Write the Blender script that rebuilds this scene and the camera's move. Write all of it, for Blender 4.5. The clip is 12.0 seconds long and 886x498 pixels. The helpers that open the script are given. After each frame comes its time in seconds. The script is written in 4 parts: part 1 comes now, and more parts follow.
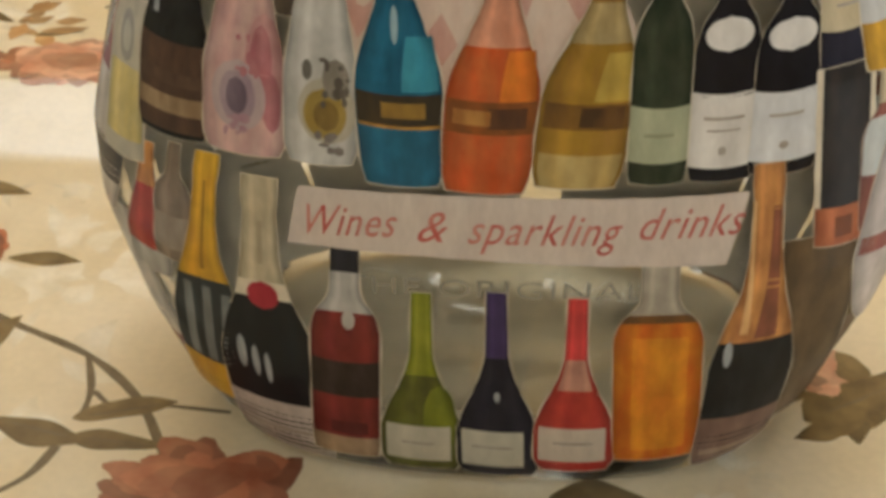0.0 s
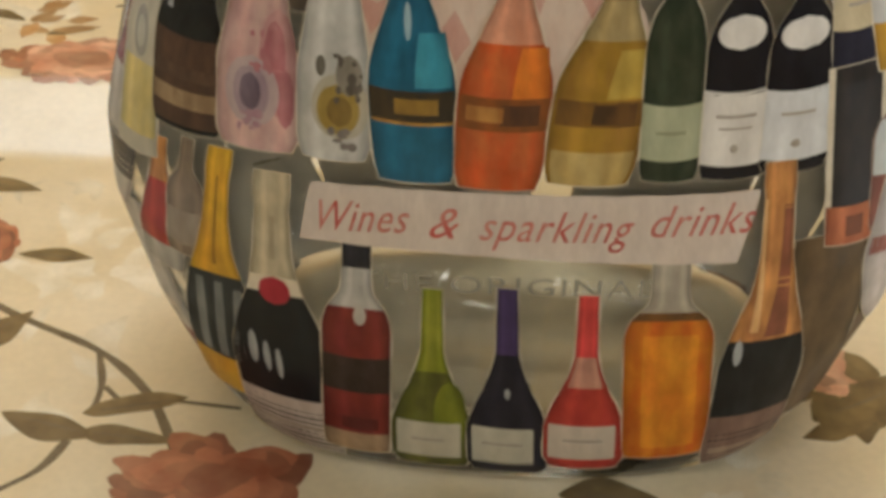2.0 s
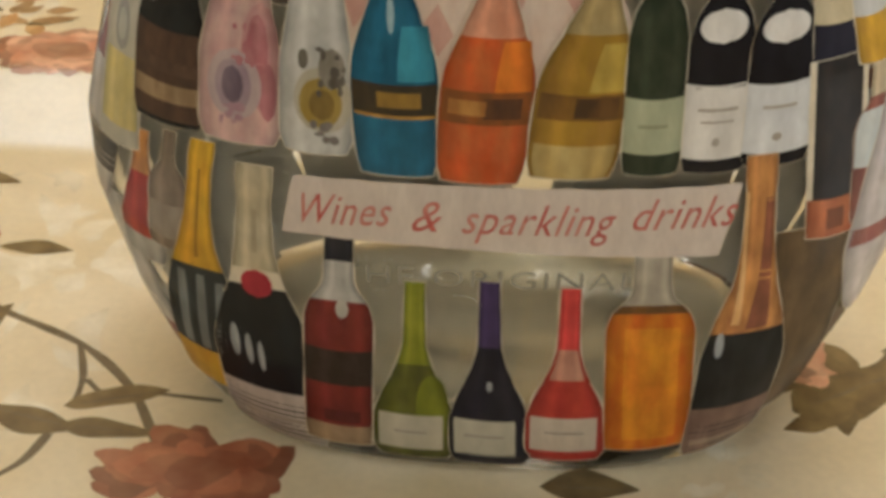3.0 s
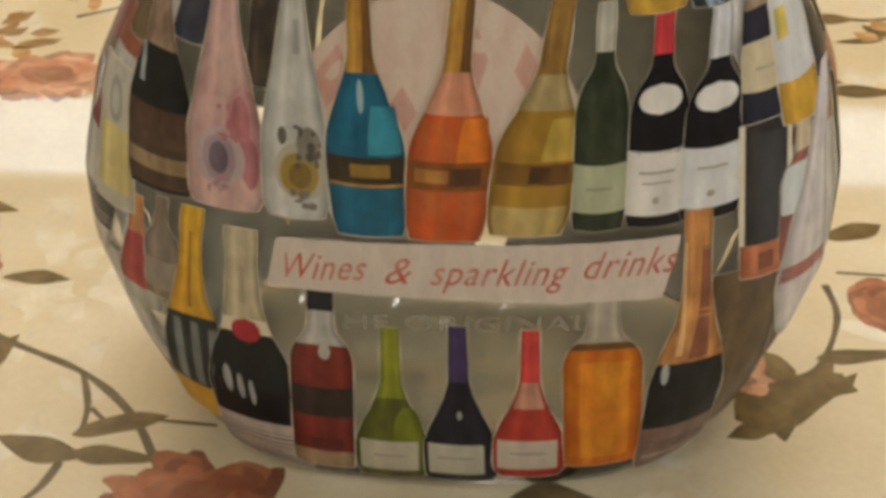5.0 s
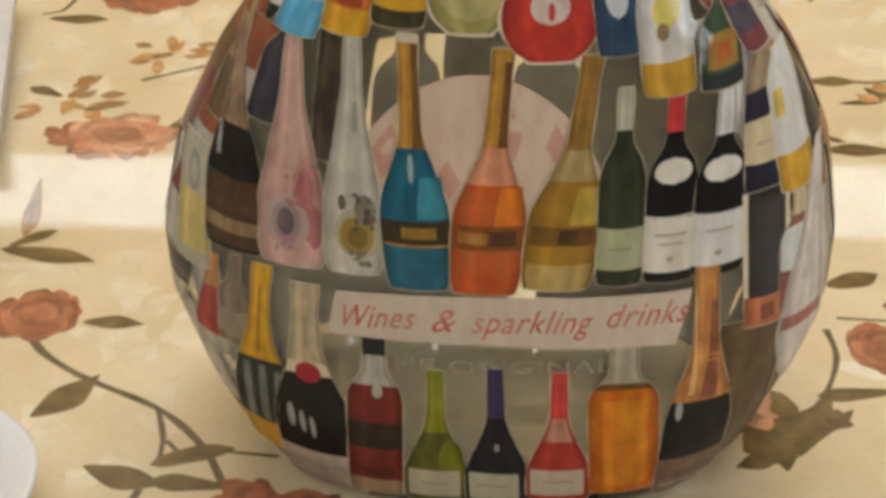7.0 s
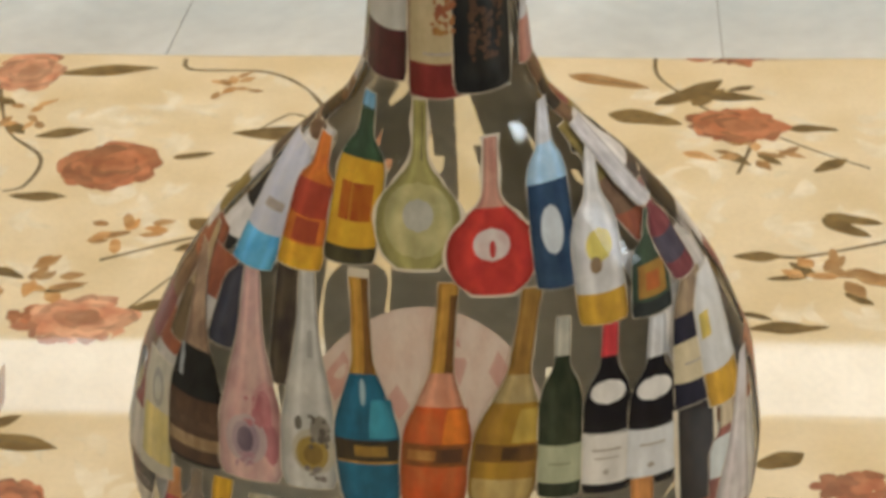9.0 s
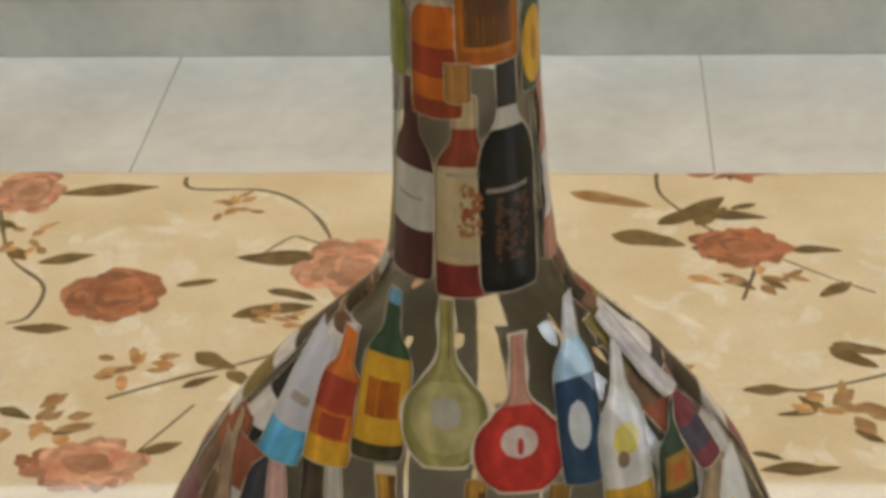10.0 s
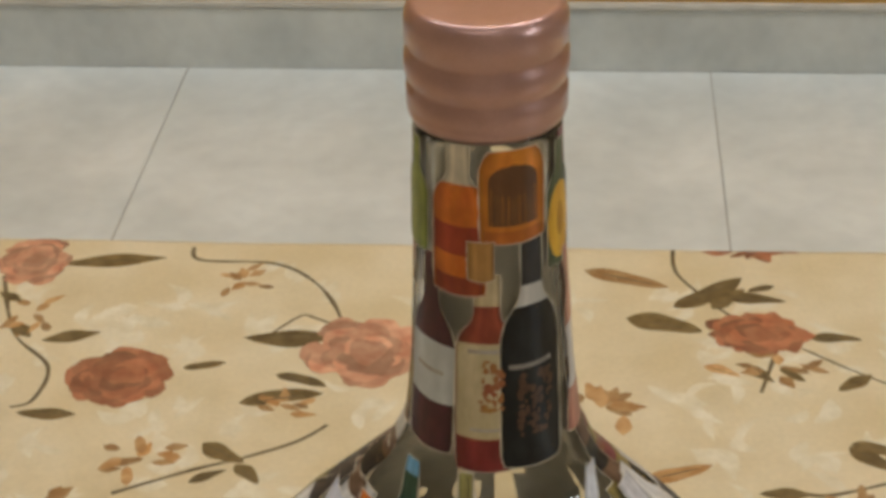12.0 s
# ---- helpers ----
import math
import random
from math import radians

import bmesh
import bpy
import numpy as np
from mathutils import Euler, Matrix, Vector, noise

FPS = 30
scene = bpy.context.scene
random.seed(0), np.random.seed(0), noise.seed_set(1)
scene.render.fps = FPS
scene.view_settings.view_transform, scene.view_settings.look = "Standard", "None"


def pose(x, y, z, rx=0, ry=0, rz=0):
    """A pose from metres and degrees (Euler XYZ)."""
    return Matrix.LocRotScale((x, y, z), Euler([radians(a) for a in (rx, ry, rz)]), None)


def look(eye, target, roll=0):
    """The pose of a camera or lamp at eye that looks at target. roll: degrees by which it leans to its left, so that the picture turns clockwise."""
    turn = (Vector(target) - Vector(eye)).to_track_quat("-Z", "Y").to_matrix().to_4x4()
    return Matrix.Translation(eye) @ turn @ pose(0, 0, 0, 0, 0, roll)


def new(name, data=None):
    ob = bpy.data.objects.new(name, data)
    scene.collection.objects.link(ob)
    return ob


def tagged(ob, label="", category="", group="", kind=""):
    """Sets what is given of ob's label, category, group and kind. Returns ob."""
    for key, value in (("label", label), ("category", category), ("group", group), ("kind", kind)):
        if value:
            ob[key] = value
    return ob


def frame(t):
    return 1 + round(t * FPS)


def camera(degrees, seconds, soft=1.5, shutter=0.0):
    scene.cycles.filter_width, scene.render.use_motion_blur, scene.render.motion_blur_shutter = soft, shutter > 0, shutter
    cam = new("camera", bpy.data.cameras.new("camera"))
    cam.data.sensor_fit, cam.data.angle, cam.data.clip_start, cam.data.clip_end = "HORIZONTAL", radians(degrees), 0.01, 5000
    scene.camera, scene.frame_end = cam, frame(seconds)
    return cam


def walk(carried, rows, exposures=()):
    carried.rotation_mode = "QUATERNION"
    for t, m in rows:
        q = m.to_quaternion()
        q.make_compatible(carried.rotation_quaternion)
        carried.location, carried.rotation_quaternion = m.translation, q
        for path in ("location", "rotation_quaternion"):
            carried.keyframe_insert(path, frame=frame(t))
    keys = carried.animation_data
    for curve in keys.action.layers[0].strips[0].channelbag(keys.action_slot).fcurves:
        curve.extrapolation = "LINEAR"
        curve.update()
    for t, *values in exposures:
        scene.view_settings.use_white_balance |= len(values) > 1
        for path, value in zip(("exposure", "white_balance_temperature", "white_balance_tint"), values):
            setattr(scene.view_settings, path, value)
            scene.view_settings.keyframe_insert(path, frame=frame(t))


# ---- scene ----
cam = camera(27.0, 12.0, soft=4.0)
PATH = [
    (0, (0.031, -0.304, 0.217), (-0.231, 1.377, -0.835), -1.6),
    (0.5, (0.029, -0.306, 0.217), (-0.224, 1.375, -0.837), -1.2),
    (1, (0.03, -0.305, 0.217), (-0.231, 1.376, -0.835), -1.2),
    (1.5, (0.029, -0.306, 0.217), (-0.23, 1.378, -0.831), -1.2),
    (2, (0.03, -0.306, 0.216), (-0.237, 1.378, -0.829), -1.3),
    (2.5, (0.029, -0.307, 0.217), (-0.222, 1.375, -0.837), -1.0),
    (3, (0.029, -0.306, 0.217), (-0.212, 1.375, -0.84), -0.9),
    (3.2, (0.028, -0.307, 0.217), (-0.211, 1.374, -0.84), -0.9),
    (4.8, (0.03, -0.317, 0.256), (-0.169, 1.321, -0.875), -2.0),
    (5, (0.032, -0.32, 0.257), (-0.173, 1.31, -0.883), -2.1),
    (5.5, (0.032, -0.33, 0.265), (-0.178, 1.312, -0.859), -2.3),
    (6, (0.035, -0.337, 0.273), (-0.169, 1.307, -0.847), -2.0),
    (6.5, (0.029, -0.349, 0.28), (-0.199, 1.295, -0.837), -2.4),
    (7, (0.034, -0.356, 0.288), (-0.201, 1.289, -0.825), -2.7),
    (7.2, (0.036, -0.361, 0.293), (-0.179, 1.3, -0.8), -3.0),
    (8.8, (0.035, -0.37, 0.324), (-0.143, 1.326, -0.721), -2.5),
    (9, (0.035, -0.362, 0.327), (-0.141, 1.338, -0.711), -2.2),
    (9.2, (0.033, -0.363, 0.334), (-0.138, 1.341, -0.698), -2.4),
    (9.5, (0.03, -0.355, 0.341), (-0.136, 1.352, -0.689), -2.6),
    (10, (0.024, -0.344, 0.357), (-0.127, 1.376, -0.653), -2.3),
    (10.5, (0.024, -0.336, 0.367), (-0.131, 1.386, -0.638), -2.2),
    (11, (0.023, -0.328, 0.38), (-0.127, 1.398, -0.619), -1.8),
    (11.5, (0.022, -0.321, 0.388), (-0.123, 1.405, -0.613), -1.3),
    (11.6, (0.021, -0.329, 0.391), (-0.128, 1.398, -0.606), -1.6),
    (12, (0.019, -0.313, 0.384), (-0.135, 1.395, -0.646), -1.7),
]
EXPOSE = [(0, -0.04), (6.5, -0.02), (9, -0.04), (9.5, -0.2), (10.0, -0.36), (10.5, -0.42), (12, -0.48)]
walk(cam, [(t, look(eye, target, roll)) for t, eye, target, roll in PATH], EXPOSE)

# ---- sky, lamps, exposure ----
world = bpy.data.worlds.new("room_world")
world.use_nodes = True
world.node_tree.nodes["Background"].inputs[0].default_value = (0.9, 0.85, 0.78, 1)
world.node_tree.nodes["Background"].inputs[1].default_value = 0.03
scene.world = world
LAMP_A, FILL_LAMP, WINDOW = 34.0, 7.5, 30.0


def unseen_ceiling_lamp(x, y, z, sx, sy, power, colour):
    d = bpy.data.lights.new("unseen_ceiling_lamp", "AREA")
    d.shape, d.size, d.size_y, d.energy, d.color = "RECTANGLE", sx, sy, power, colour
    ob = new("unseen_ceiling_lamp", d)
    ob.matrix_world = pose(x, y, z)
    return tagged(ob, "assumed white ceiling tube light, out of view", "lamp", kind="structure")


unseen_ceiling_lamp(0.0, 0.95, 2.09, 2.6, 0.26, LAMP_A, (0.92, 0.97, 1.0))
# fill added behind the camera; no such source is known
unseen_ceiling_lamp(-0.1, -1.3, 2.09, 1.5, 0.22, FILL_LAMP, (0.93, 0.96, 1.0))


# ---- materials ----
def mat(name, colour, rough=0.5, metal=0.0, coat=0.0, second=None, scale=60.0, amount=0.5, bump=0.0, fine=900.0, spec=0.5, transmission=0.0, coat_rough=0.06, stretch=(1, 1, 1), island=0.0):
    """A surface with a coarse and a fine variation of its colour, and a fine relief."""
    m = bpy.data.materials.new(name)
    m.use_nodes = True
    nt = m.node_tree
    p = nt.nodes["Principled BSDF"]
    p.inputs["Roughness"].default_value = rough
    p.inputs["Metallic"].default_value = metal
    p.inputs["Coat Weight"].default_value = coat
    p.inputs["Coat Roughness"].default_value = coat_rough
    p.inputs["Specular IOR Level"].default_value = spec
    p.inputs["Transmission Weight"].default_value = transmission
    second = second or tuple(c * 0.7 for c in colour)
    tc = nt.nodes.new("ShaderNodeTexCoord")
    mp = nt.nodes.new("ShaderNodeMapping")
    mp.inputs["Scale"].default_value = stretch
    nt.links.new(tc.outputs["Object"], mp.inputs["Vector"])
    n1 = nt.nodes.new("ShaderNodeTexNoise")
    n1.inputs["Scale"].default_value, n1.inputs["Detail"].default_value = scale, 4
    n2 = nt.nodes.new("ShaderNodeTexNoise")
    n2.inputs["Scale"].default_value, n2.inputs["Detail"].default_value = fine, 2
    for n in (n1, n2):
        nt.links.new(mp.outputs[0], n.inputs["Vector"])
    ramp = nt.nodes.new("ShaderNodeMapRange")
    ramp.inputs["From Min"].default_value, ramp.inputs["From Max"].default_value = 0.35, 0.65
    ramp.inputs["To Max"].default_value = amount
    nt.links.new(n1.outputs[0], ramp.inputs[0])
    mix = nt.nodes.new("ShaderNodeMix")
    mix.data_type = "RGBA"
    mix.inputs[6].default_value, mix.inputs[7].default_value = (*colour, 1), (*second, 1)
    nt.links.new(ramp.outputs[0], mix.inputs[0])
    r2 = nt.nodes.new("ShaderNodeMapRange")
    r2.inputs["From Min"].default_value, r2.inputs["From Max"].default_value = 0.3, 0.7
    r2.inputs["To Min"].default_value, r2.inputs["To Max"].default_value = 0.96, 1.04
    nt.links.new(n2.outputs[0], r2.inputs[0])
    mul = nt.nodes.new("ShaderNodeMix")
    mul.data_type, mul.blend_type = "RGBA", "MULTIPLY"
    mul.inputs[0].default_value = 1.0
    nt.links.new(mix.outputs[2], mul.inputs[6])
    nt.links.new(r2.outputs[0], mul.inputs[7])
    last = mul.outputs[2]
    if island:
        geo = nt.nodes.new("ShaderNodeObjectInfo")
        hsv = nt.nodes.new("ShaderNodeHueSaturation")
        mr = nt.nodes.new("ShaderNodeMapRange")
        mr.inputs["To Min"].default_value, mr.inputs["To Max"].default_value = 1 - island, 1 + island
        nt.links.new(geo.outputs["Random"], mr.inputs[0])
        nt.links.new(mr.outputs[0], hsv.inputs["Value"])
        nt.links.new(last, hsv.inputs["Color"])
        last = hsv.outputs[0]
    nt.links.new(last, p.inputs["Base Color"])
    if bump:
        b = nt.nodes.new("ShaderNodeBump")
        b.inputs["Strength"].default_value, b.inputs["Distance"].default_value = 1.0, bump
        nt.links.new(n1.outputs[0], b.inputs["Height"])
        nt.links.new(b.outputs[0], p.inputs["Normal"])
    return m


PRINTS = {}


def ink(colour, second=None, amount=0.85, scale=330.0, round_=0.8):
    """Varnished printed paper of one colour. A printed round bottle's shading, darker sides and a soft streak of light,
    is put into the colour:
    it runs across the picture's own width (U), blotches run with its surface."""
    key = (colour, second, amount, round_)
    if key in PRINTS:
        return PRINTS[key]
    m = PRINTS[key] = mat("varnished_print", colour, 0.5, 0, 0.4, second, scale, amount, fine=1500.0, coat_rough=0.03, spec=0.08, stretch=(1, 1, 0.35))
    nt = m.node_tree
    p = nt.nodes["Principled BSDF"]
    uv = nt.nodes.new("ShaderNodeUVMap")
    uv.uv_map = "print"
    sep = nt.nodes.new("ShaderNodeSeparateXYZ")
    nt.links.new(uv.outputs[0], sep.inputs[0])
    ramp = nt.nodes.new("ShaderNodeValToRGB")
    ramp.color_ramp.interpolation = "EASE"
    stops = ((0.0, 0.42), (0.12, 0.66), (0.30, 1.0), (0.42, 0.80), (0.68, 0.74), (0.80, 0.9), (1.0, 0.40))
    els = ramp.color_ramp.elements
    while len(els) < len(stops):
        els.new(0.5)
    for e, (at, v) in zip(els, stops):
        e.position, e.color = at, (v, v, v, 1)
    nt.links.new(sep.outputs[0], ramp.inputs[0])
    tc = nt.nodes.new("ShaderNodeTexCoord")
    big = nt.nodes.new("ShaderNodeTexNoise")
    big.inputs["Scale"].default_value, big.inputs["Detail"].default_value = 190.0, 5
    nt.links.new(tc.outputs["Object"], big.inputs["Vector"])
    patch = nt.nodes.new("ShaderNodeMapRange")
    patch.inputs["From Min"].default_value, patch.inputs["From Max"].default_value = 0.3, 0.7
    patch.inputs["To Min"].default_value, patch.inputs["To Max"].default_value = 1.05, 1.55
    nt.links.new(big.outputs[0], patch.inputs[0])
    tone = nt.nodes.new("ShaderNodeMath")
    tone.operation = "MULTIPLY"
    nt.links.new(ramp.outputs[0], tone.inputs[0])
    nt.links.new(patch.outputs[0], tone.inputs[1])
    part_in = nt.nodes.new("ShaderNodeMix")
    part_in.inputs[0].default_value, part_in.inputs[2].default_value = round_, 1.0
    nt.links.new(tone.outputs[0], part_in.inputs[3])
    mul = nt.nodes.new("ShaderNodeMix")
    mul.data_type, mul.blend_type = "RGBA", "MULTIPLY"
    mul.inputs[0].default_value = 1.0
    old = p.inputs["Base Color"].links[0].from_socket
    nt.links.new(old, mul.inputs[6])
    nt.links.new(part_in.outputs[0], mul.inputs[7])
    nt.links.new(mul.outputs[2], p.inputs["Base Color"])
    return m


PAPER = mat("cut_paper", (0.73, 0.66, 0.54), 0.5, 0, 0.2, (0.57, 0.50, 0.39), 200, 0.7, fine=1200)
GLASS = mat("clear_bottle_glass", (0.97, 0.955, 0.91), 0.03, 0, 0, (0.93, 0.915, 0.85), 30, 0.9, bump=0.00004, fine=300, transmission=1.0, spec=0.5)
COPPER = mat("satin_rose_copper", (0.45, 0.265, 0.24), 0.3, 0.5, 0.4, (0.37, 0.2, 0.17), 120, 0.6, bump=0.00006, fine=1800)
CLOTH = mat("oilcloth_cream", (0.60, 0.49, 0.30), 0.36, 0, 0.8, (0.70, 0.60, 0.42), 26, 0.9, bump=0.00012, fine=500, coat_rough=0.3)
DAMASK = mat("oilcloth_pale_blotch", (0.77, 0.70, 0.55), 0.36, 0, 0.8, (0.67, 0.58, 0.40), 120, 0.9, fine=600, coat_rough=0.22)
PETAL = mat("printed_rust_petal", (0.27, 0.075, 0.033), 0.4, 0, 0.5, (0.37, 0.145, 0.075), 140, 0.9, fine=420, coat_rough=0.22, island=0.42)
ROSE = mat("printed_dusty_pink_petal", (0.40, 0.155, 0.09), 0.4, 0, 0.6, (0.55, 0.31, 0.2), 140, 0.9, fine=700, coat_rough=0.22, island=0.42)
TAN = mat("printed_tan_petal", (0.32, 0.15, 0.045), 0.4, 0, 0.5, (0.48, 0.29, 0.13), 140, 0.9, fine=700, coat_rough=0.22, island=0.4)
LEAF = mat("printed_olive_leaf", (0.08, 0.048, 0.012), 0.4, 0, 0.5, (0.17, 0.112, 0.04), 160, 0.9, fine=700, coat_rough=0.22, island=0.3)
STEM = mat("printed_dark_stem", (0.08, 0.055, 0.025), 0.4, 0, 0.6, (0.15, 0.11, 0.06), 160, 0.9, fine=700, coat_rough=0.22)
TILE = mat("grey_veined_floor_tile", (0.77, 0.79, 0.77), 0.3, 0, 0.15, (0.60, 0.625, 0.61), 6, 0.9, bump=0.0001, fine=45)
GROUT = mat("grey_grout", (0.50, 0.49, 0.45), 0.8, scale=200)
SKIRT = mat("grey_stone_skirting", (0.70, 0.715, 0.69), 0.35, 0, 0.1, (0.54, 0.56, 0.545), 9, 0.9, bump=0.0004, fine=60)
SKIRT_EDGE = mat("polished_skirting_edge", (0.62, 0.60, 0.55), 0.3, scale=30)
YELLOW = mat("ochre_yellow_plaster", (0.74, 0.45, 0.13), 0.75, 0, 0, (0.66, 0.39, 0.10), 14, 0.7, bump=0.0015, fine=240)
CREAM = mat("cream_plaster", (0.72, 0.64, 0.47), 0.8, 0, 0, (0.66, 0.58, 0.42), 8, 0.6, bump=0.001, fine=200)
WHITE = mat("white_ceiling_paint", (0.8, 0.78, 0.74), 0.85, scale=6)
WOOD = mat("brown_table_wood", (0.22, 0.12, 0.06), 0.45, 0, 0.2, (0.13, 0.07, 0.03), 20, 0.9, fine=200, stretch=(1, 12, 12))
CHINA = mat("white_glazed_china", (0.76, 0.77, 0.79), 0.15, 0, 0.6, (0.68, 0.69, 0.72), 40, 0.5)
TISSUE = mat("pale_grey_tissue", (0.58, 0.55, 0.53), 0.85, 0, 0, (0.50, 0.48, 0.46), 90, 0.6, bump=0.0006, fine=600)
GLOW = bpy.data.materials.new("lamp_diffuser")
GLOW.use_nodes = True
GLOW.node_tree.nodes["Principled BSDF"].inputs["Emission Color"].default_value = (1, 0.95, 0.86, 1)
GLOW.node_tree.nodes["Principled BSDF"].inputs["Emission Strength"].default_value = 6.0


# ---- mesh helpers ----
def link_mesh(name, bm, material, parent=None, label="", smooth=True):
    me = bpy.data.meshes.new(name)
    bm.to_mesh(me)
    bm.free()
    me.materials.append(material)
    for f in me.polygons:
        f.use_smooth = smooth
    ob = new(name, me)
    if parent is not None:
        ob.parent = parent
    if label:
        ob["label"] = label
    return ob


def part(name, bm, material, parent, label="", smooth=True):
    return link_mesh(name, bm, material, parent, label, smooth)


def box(x0, y0, z0, x1, y1, z1, bevel=0.0):
    bm = bmesh.new()
    bmesh.ops.create_cube(bm, size=1)
    for v in bm.verts:
        v.co = Vector(((x0 + x1) / 2 + v.co.x * (x1 - x0), (y0 + y1) / 2 + v.co.y * (y1 - y0), (z0 + z1) / 2 + v.co.z * (z1 - z0)))
    if bevel:
        bmesh.ops.bevel(bm, geom=bm.edges[:], offset=bevel, segments=2, affect="EDGES")
    return bm


def lathe(profile, n=64):
    """A turned form from (radius, height) pairs."""
    bm = bmesh.new()
    rings = [[bm.verts.new((r * math.cos(k * math.tau / n), r * math.sin(k * math.tau / n), z)) for k in range(n)] for r, z in profile]
    for a, b in zip(rings, rings[1:]):
        for k in range(n):
            bm.faces.new((a[k], a[(k + 1) % n], b[(k + 1) % n], b[k]))
    bm.faces.new(rings[-1])
    bm.faces.new(rings[0][::-1])
    return bm


# ---- the room ----
FLOOR, CEIL = -0.45, 2.15
WALL_Y = 1.447
TW = 0.548
JX = -0.403
floor = link_mesh("floor", box(-2.6, -2.7, FLOOR - 0.05, 2.6, WALL_Y + 0.2, FLOOR - 0.002), GROUT, smooth=False)
tagged(floor, "grey veined stone tile floor with thin joints", "floor", kind="structure")
for name, b, m in (
    ("wall_north", (-2.6, WALL_Y, FLOOR, 2.6, WALL_Y + 0.2, CEIL), YELLOW),
    ("wall_south", (-2.6, -2.9, FLOOR - 0.05, 2.6, -2.7, CEIL), CREAM),
    ("wall_west", (-2.8, -2.9, FLOOR - 0.05, -2.6, WALL_Y + 0.2, CEIL), CREAM),
):
    tagged(link_mesh(name, box(*b), m, smooth=False), "ochre yellow plastered wall" if m is YELLOW else "plain cream plastered wall", "wall", kind="structure")
east = new("wall_east")
tagged(east, "plain cream plastered wall with a window", "wall", kind="structure")
W0, W1, WB, WT = -1.45, -0.55, 0.85, 1.72
for b in ((2.6, -2.9, FLOOR - 0.05, 2.8, W0, CEIL), (2.6, W1, FLOOR - 0.05, 2.8, WALL_Y + 0.2, CEIL), (2.6, W0, FLOOR - 0.05, 2.8, W1, WB), (2.6, W0, WT, 2.8, W1, CEIL)):
    part("wall_piece", box(*b), CREAM, east, smooth=False)
window = new("window_1")
tagged(window, "white three-light window with clear panes", "window", kind="structure")
for b in ((2.62, W0, WB, 2.68, W0 + 0.05, WT), (2.62, W1 - 0.05, WB, 2.68, W1, WT), (2.62, W0 + 0.05, WB, 2.68, W1 - 0.05, WB + 0.05), (2.62, W0 + 0.05, WT - 0.05, 2.68, W1 - 0.05, WT)):
    part("window_frame", box(*b, 0.004), WHITE, window, smooth=False)
for y in (-1.18, -0.86):
    part("mullion", box(2.62, y, WB + 0.05, 2.68, y + 0.04, WT - 0.05, 0.004), WHITE, window, smooth=False)
wl = bpy.data.lights.new("window_light", "AREA")
wl.shape, wl.size, wl.size_y, wl.energy, wl.color = "RECTANGLE", WT - WB, W1 - W0, WINDOW, (0.84, 0.93, 1.0)
wlo = new("window_light", wl)
wlo.matrix_world = pose(2.75, (W0 + W1) / 2, (WB + WT) / 2, 0, 90, 0)
tagged(wlo, "cool daylight in the window opening", "daylight", kind="structure")
tagged(link_mesh("ceiling", box(-2.8, -2.9, CEIL, 2.8, WALL_Y + 0.2, CEIL + 0.1), WHITE, smooth=False), "plain white painted ceiling", "ceiling", kind="structure")

skirting = link_mesh("baseboard", box(-2.6, WALL_Y - 0.0124, FLOOR - 0.0015, 2.6, WALL_Y - 0.002, FLOOR + 0.068, 0.001), SKIRT, smooth=False)
tagged(skirting, "grey stone skirting with a pale polished top edge", "skirting", kind="structure")
part("top_edge", box(-2.6, WALL_Y - 0.014, FLOOR + 0.0682, 2.6, WALL_Y - 0.002, FLOOR + 0.074, 0.0015), SKIRT_EDGE, skirting, "pale polished top edge", smooth=False)


# ---- the table and its cloth ----
EDGE_Y = 0.330
CREASE = 0.112


def cloth_z(x, y):
    """The height of the oilcloth: a folded crease, small waves, and a bend over the far edge."""
    d = y - CREASE - 0.004 * math.sin(9 * x + 0.6)
    if d > 0:
        k = max(0.0, 1 - d / 0.11)
        z = 0.0045 * k * k
    elif d > -0.029:
        k = 1 + d / 0.029
        z = -0.0045 + 0.009 * k
    else:
        k = min(1.0, (-0.029 - d) / 0.035)
        z = -0.0045 + 0.0045 * k * k * (3 - 2 * k)
    z += 0.0007 * noise.noise((x * 14, y * 10, 2.0)) * min(1, max(0.0, (math.hypot(x, y) - 0.06) / 0.05))
    return z


def cloth_drop(y):
    """The bend of the cloth over the table's far edge: (y, drop)."""
    over = y - (EDGE_Y - 0.006)
    if over <= 0:
        return y, 0.0
    a = min(over / 0.008, math.pi / 2)
    return EDGE_Y - 0.006 + 0.008 * math.sin(a), 0.008 * (1 - math.cos(a)) + max(0.0, over - 0.008 * math.pi / 2)


def on_cloth(x, y, lift):
    yy, drop = cloth_drop(y)
    return (x, yy + (lift if drop > 0.006 else 0), cloth_z(x, min(y, EDGE_Y)) - drop + lift)


table = new("table")
table.location = (0, 0, FLOOR)
tagged(table, "low brown wooden table under a flowered oilcloth", "table")
part("tabletop", box(-0.62, -0.5, 0.41, 0.62, EDGE_Y - 0.008, 0.4430, 0.004), WOOD, table, smooth=False)
for lx, ly in ((-0.56, -0.44), (0.56, -0.44), (-0.56, 0.25), (0.56, 0.25)):
    part("leg", box(lx - 0.025, ly - 0.025, 0, lx + 0.025, ly + 0.025, 0.4095, 0.004), WOOD, table, smooth=False)

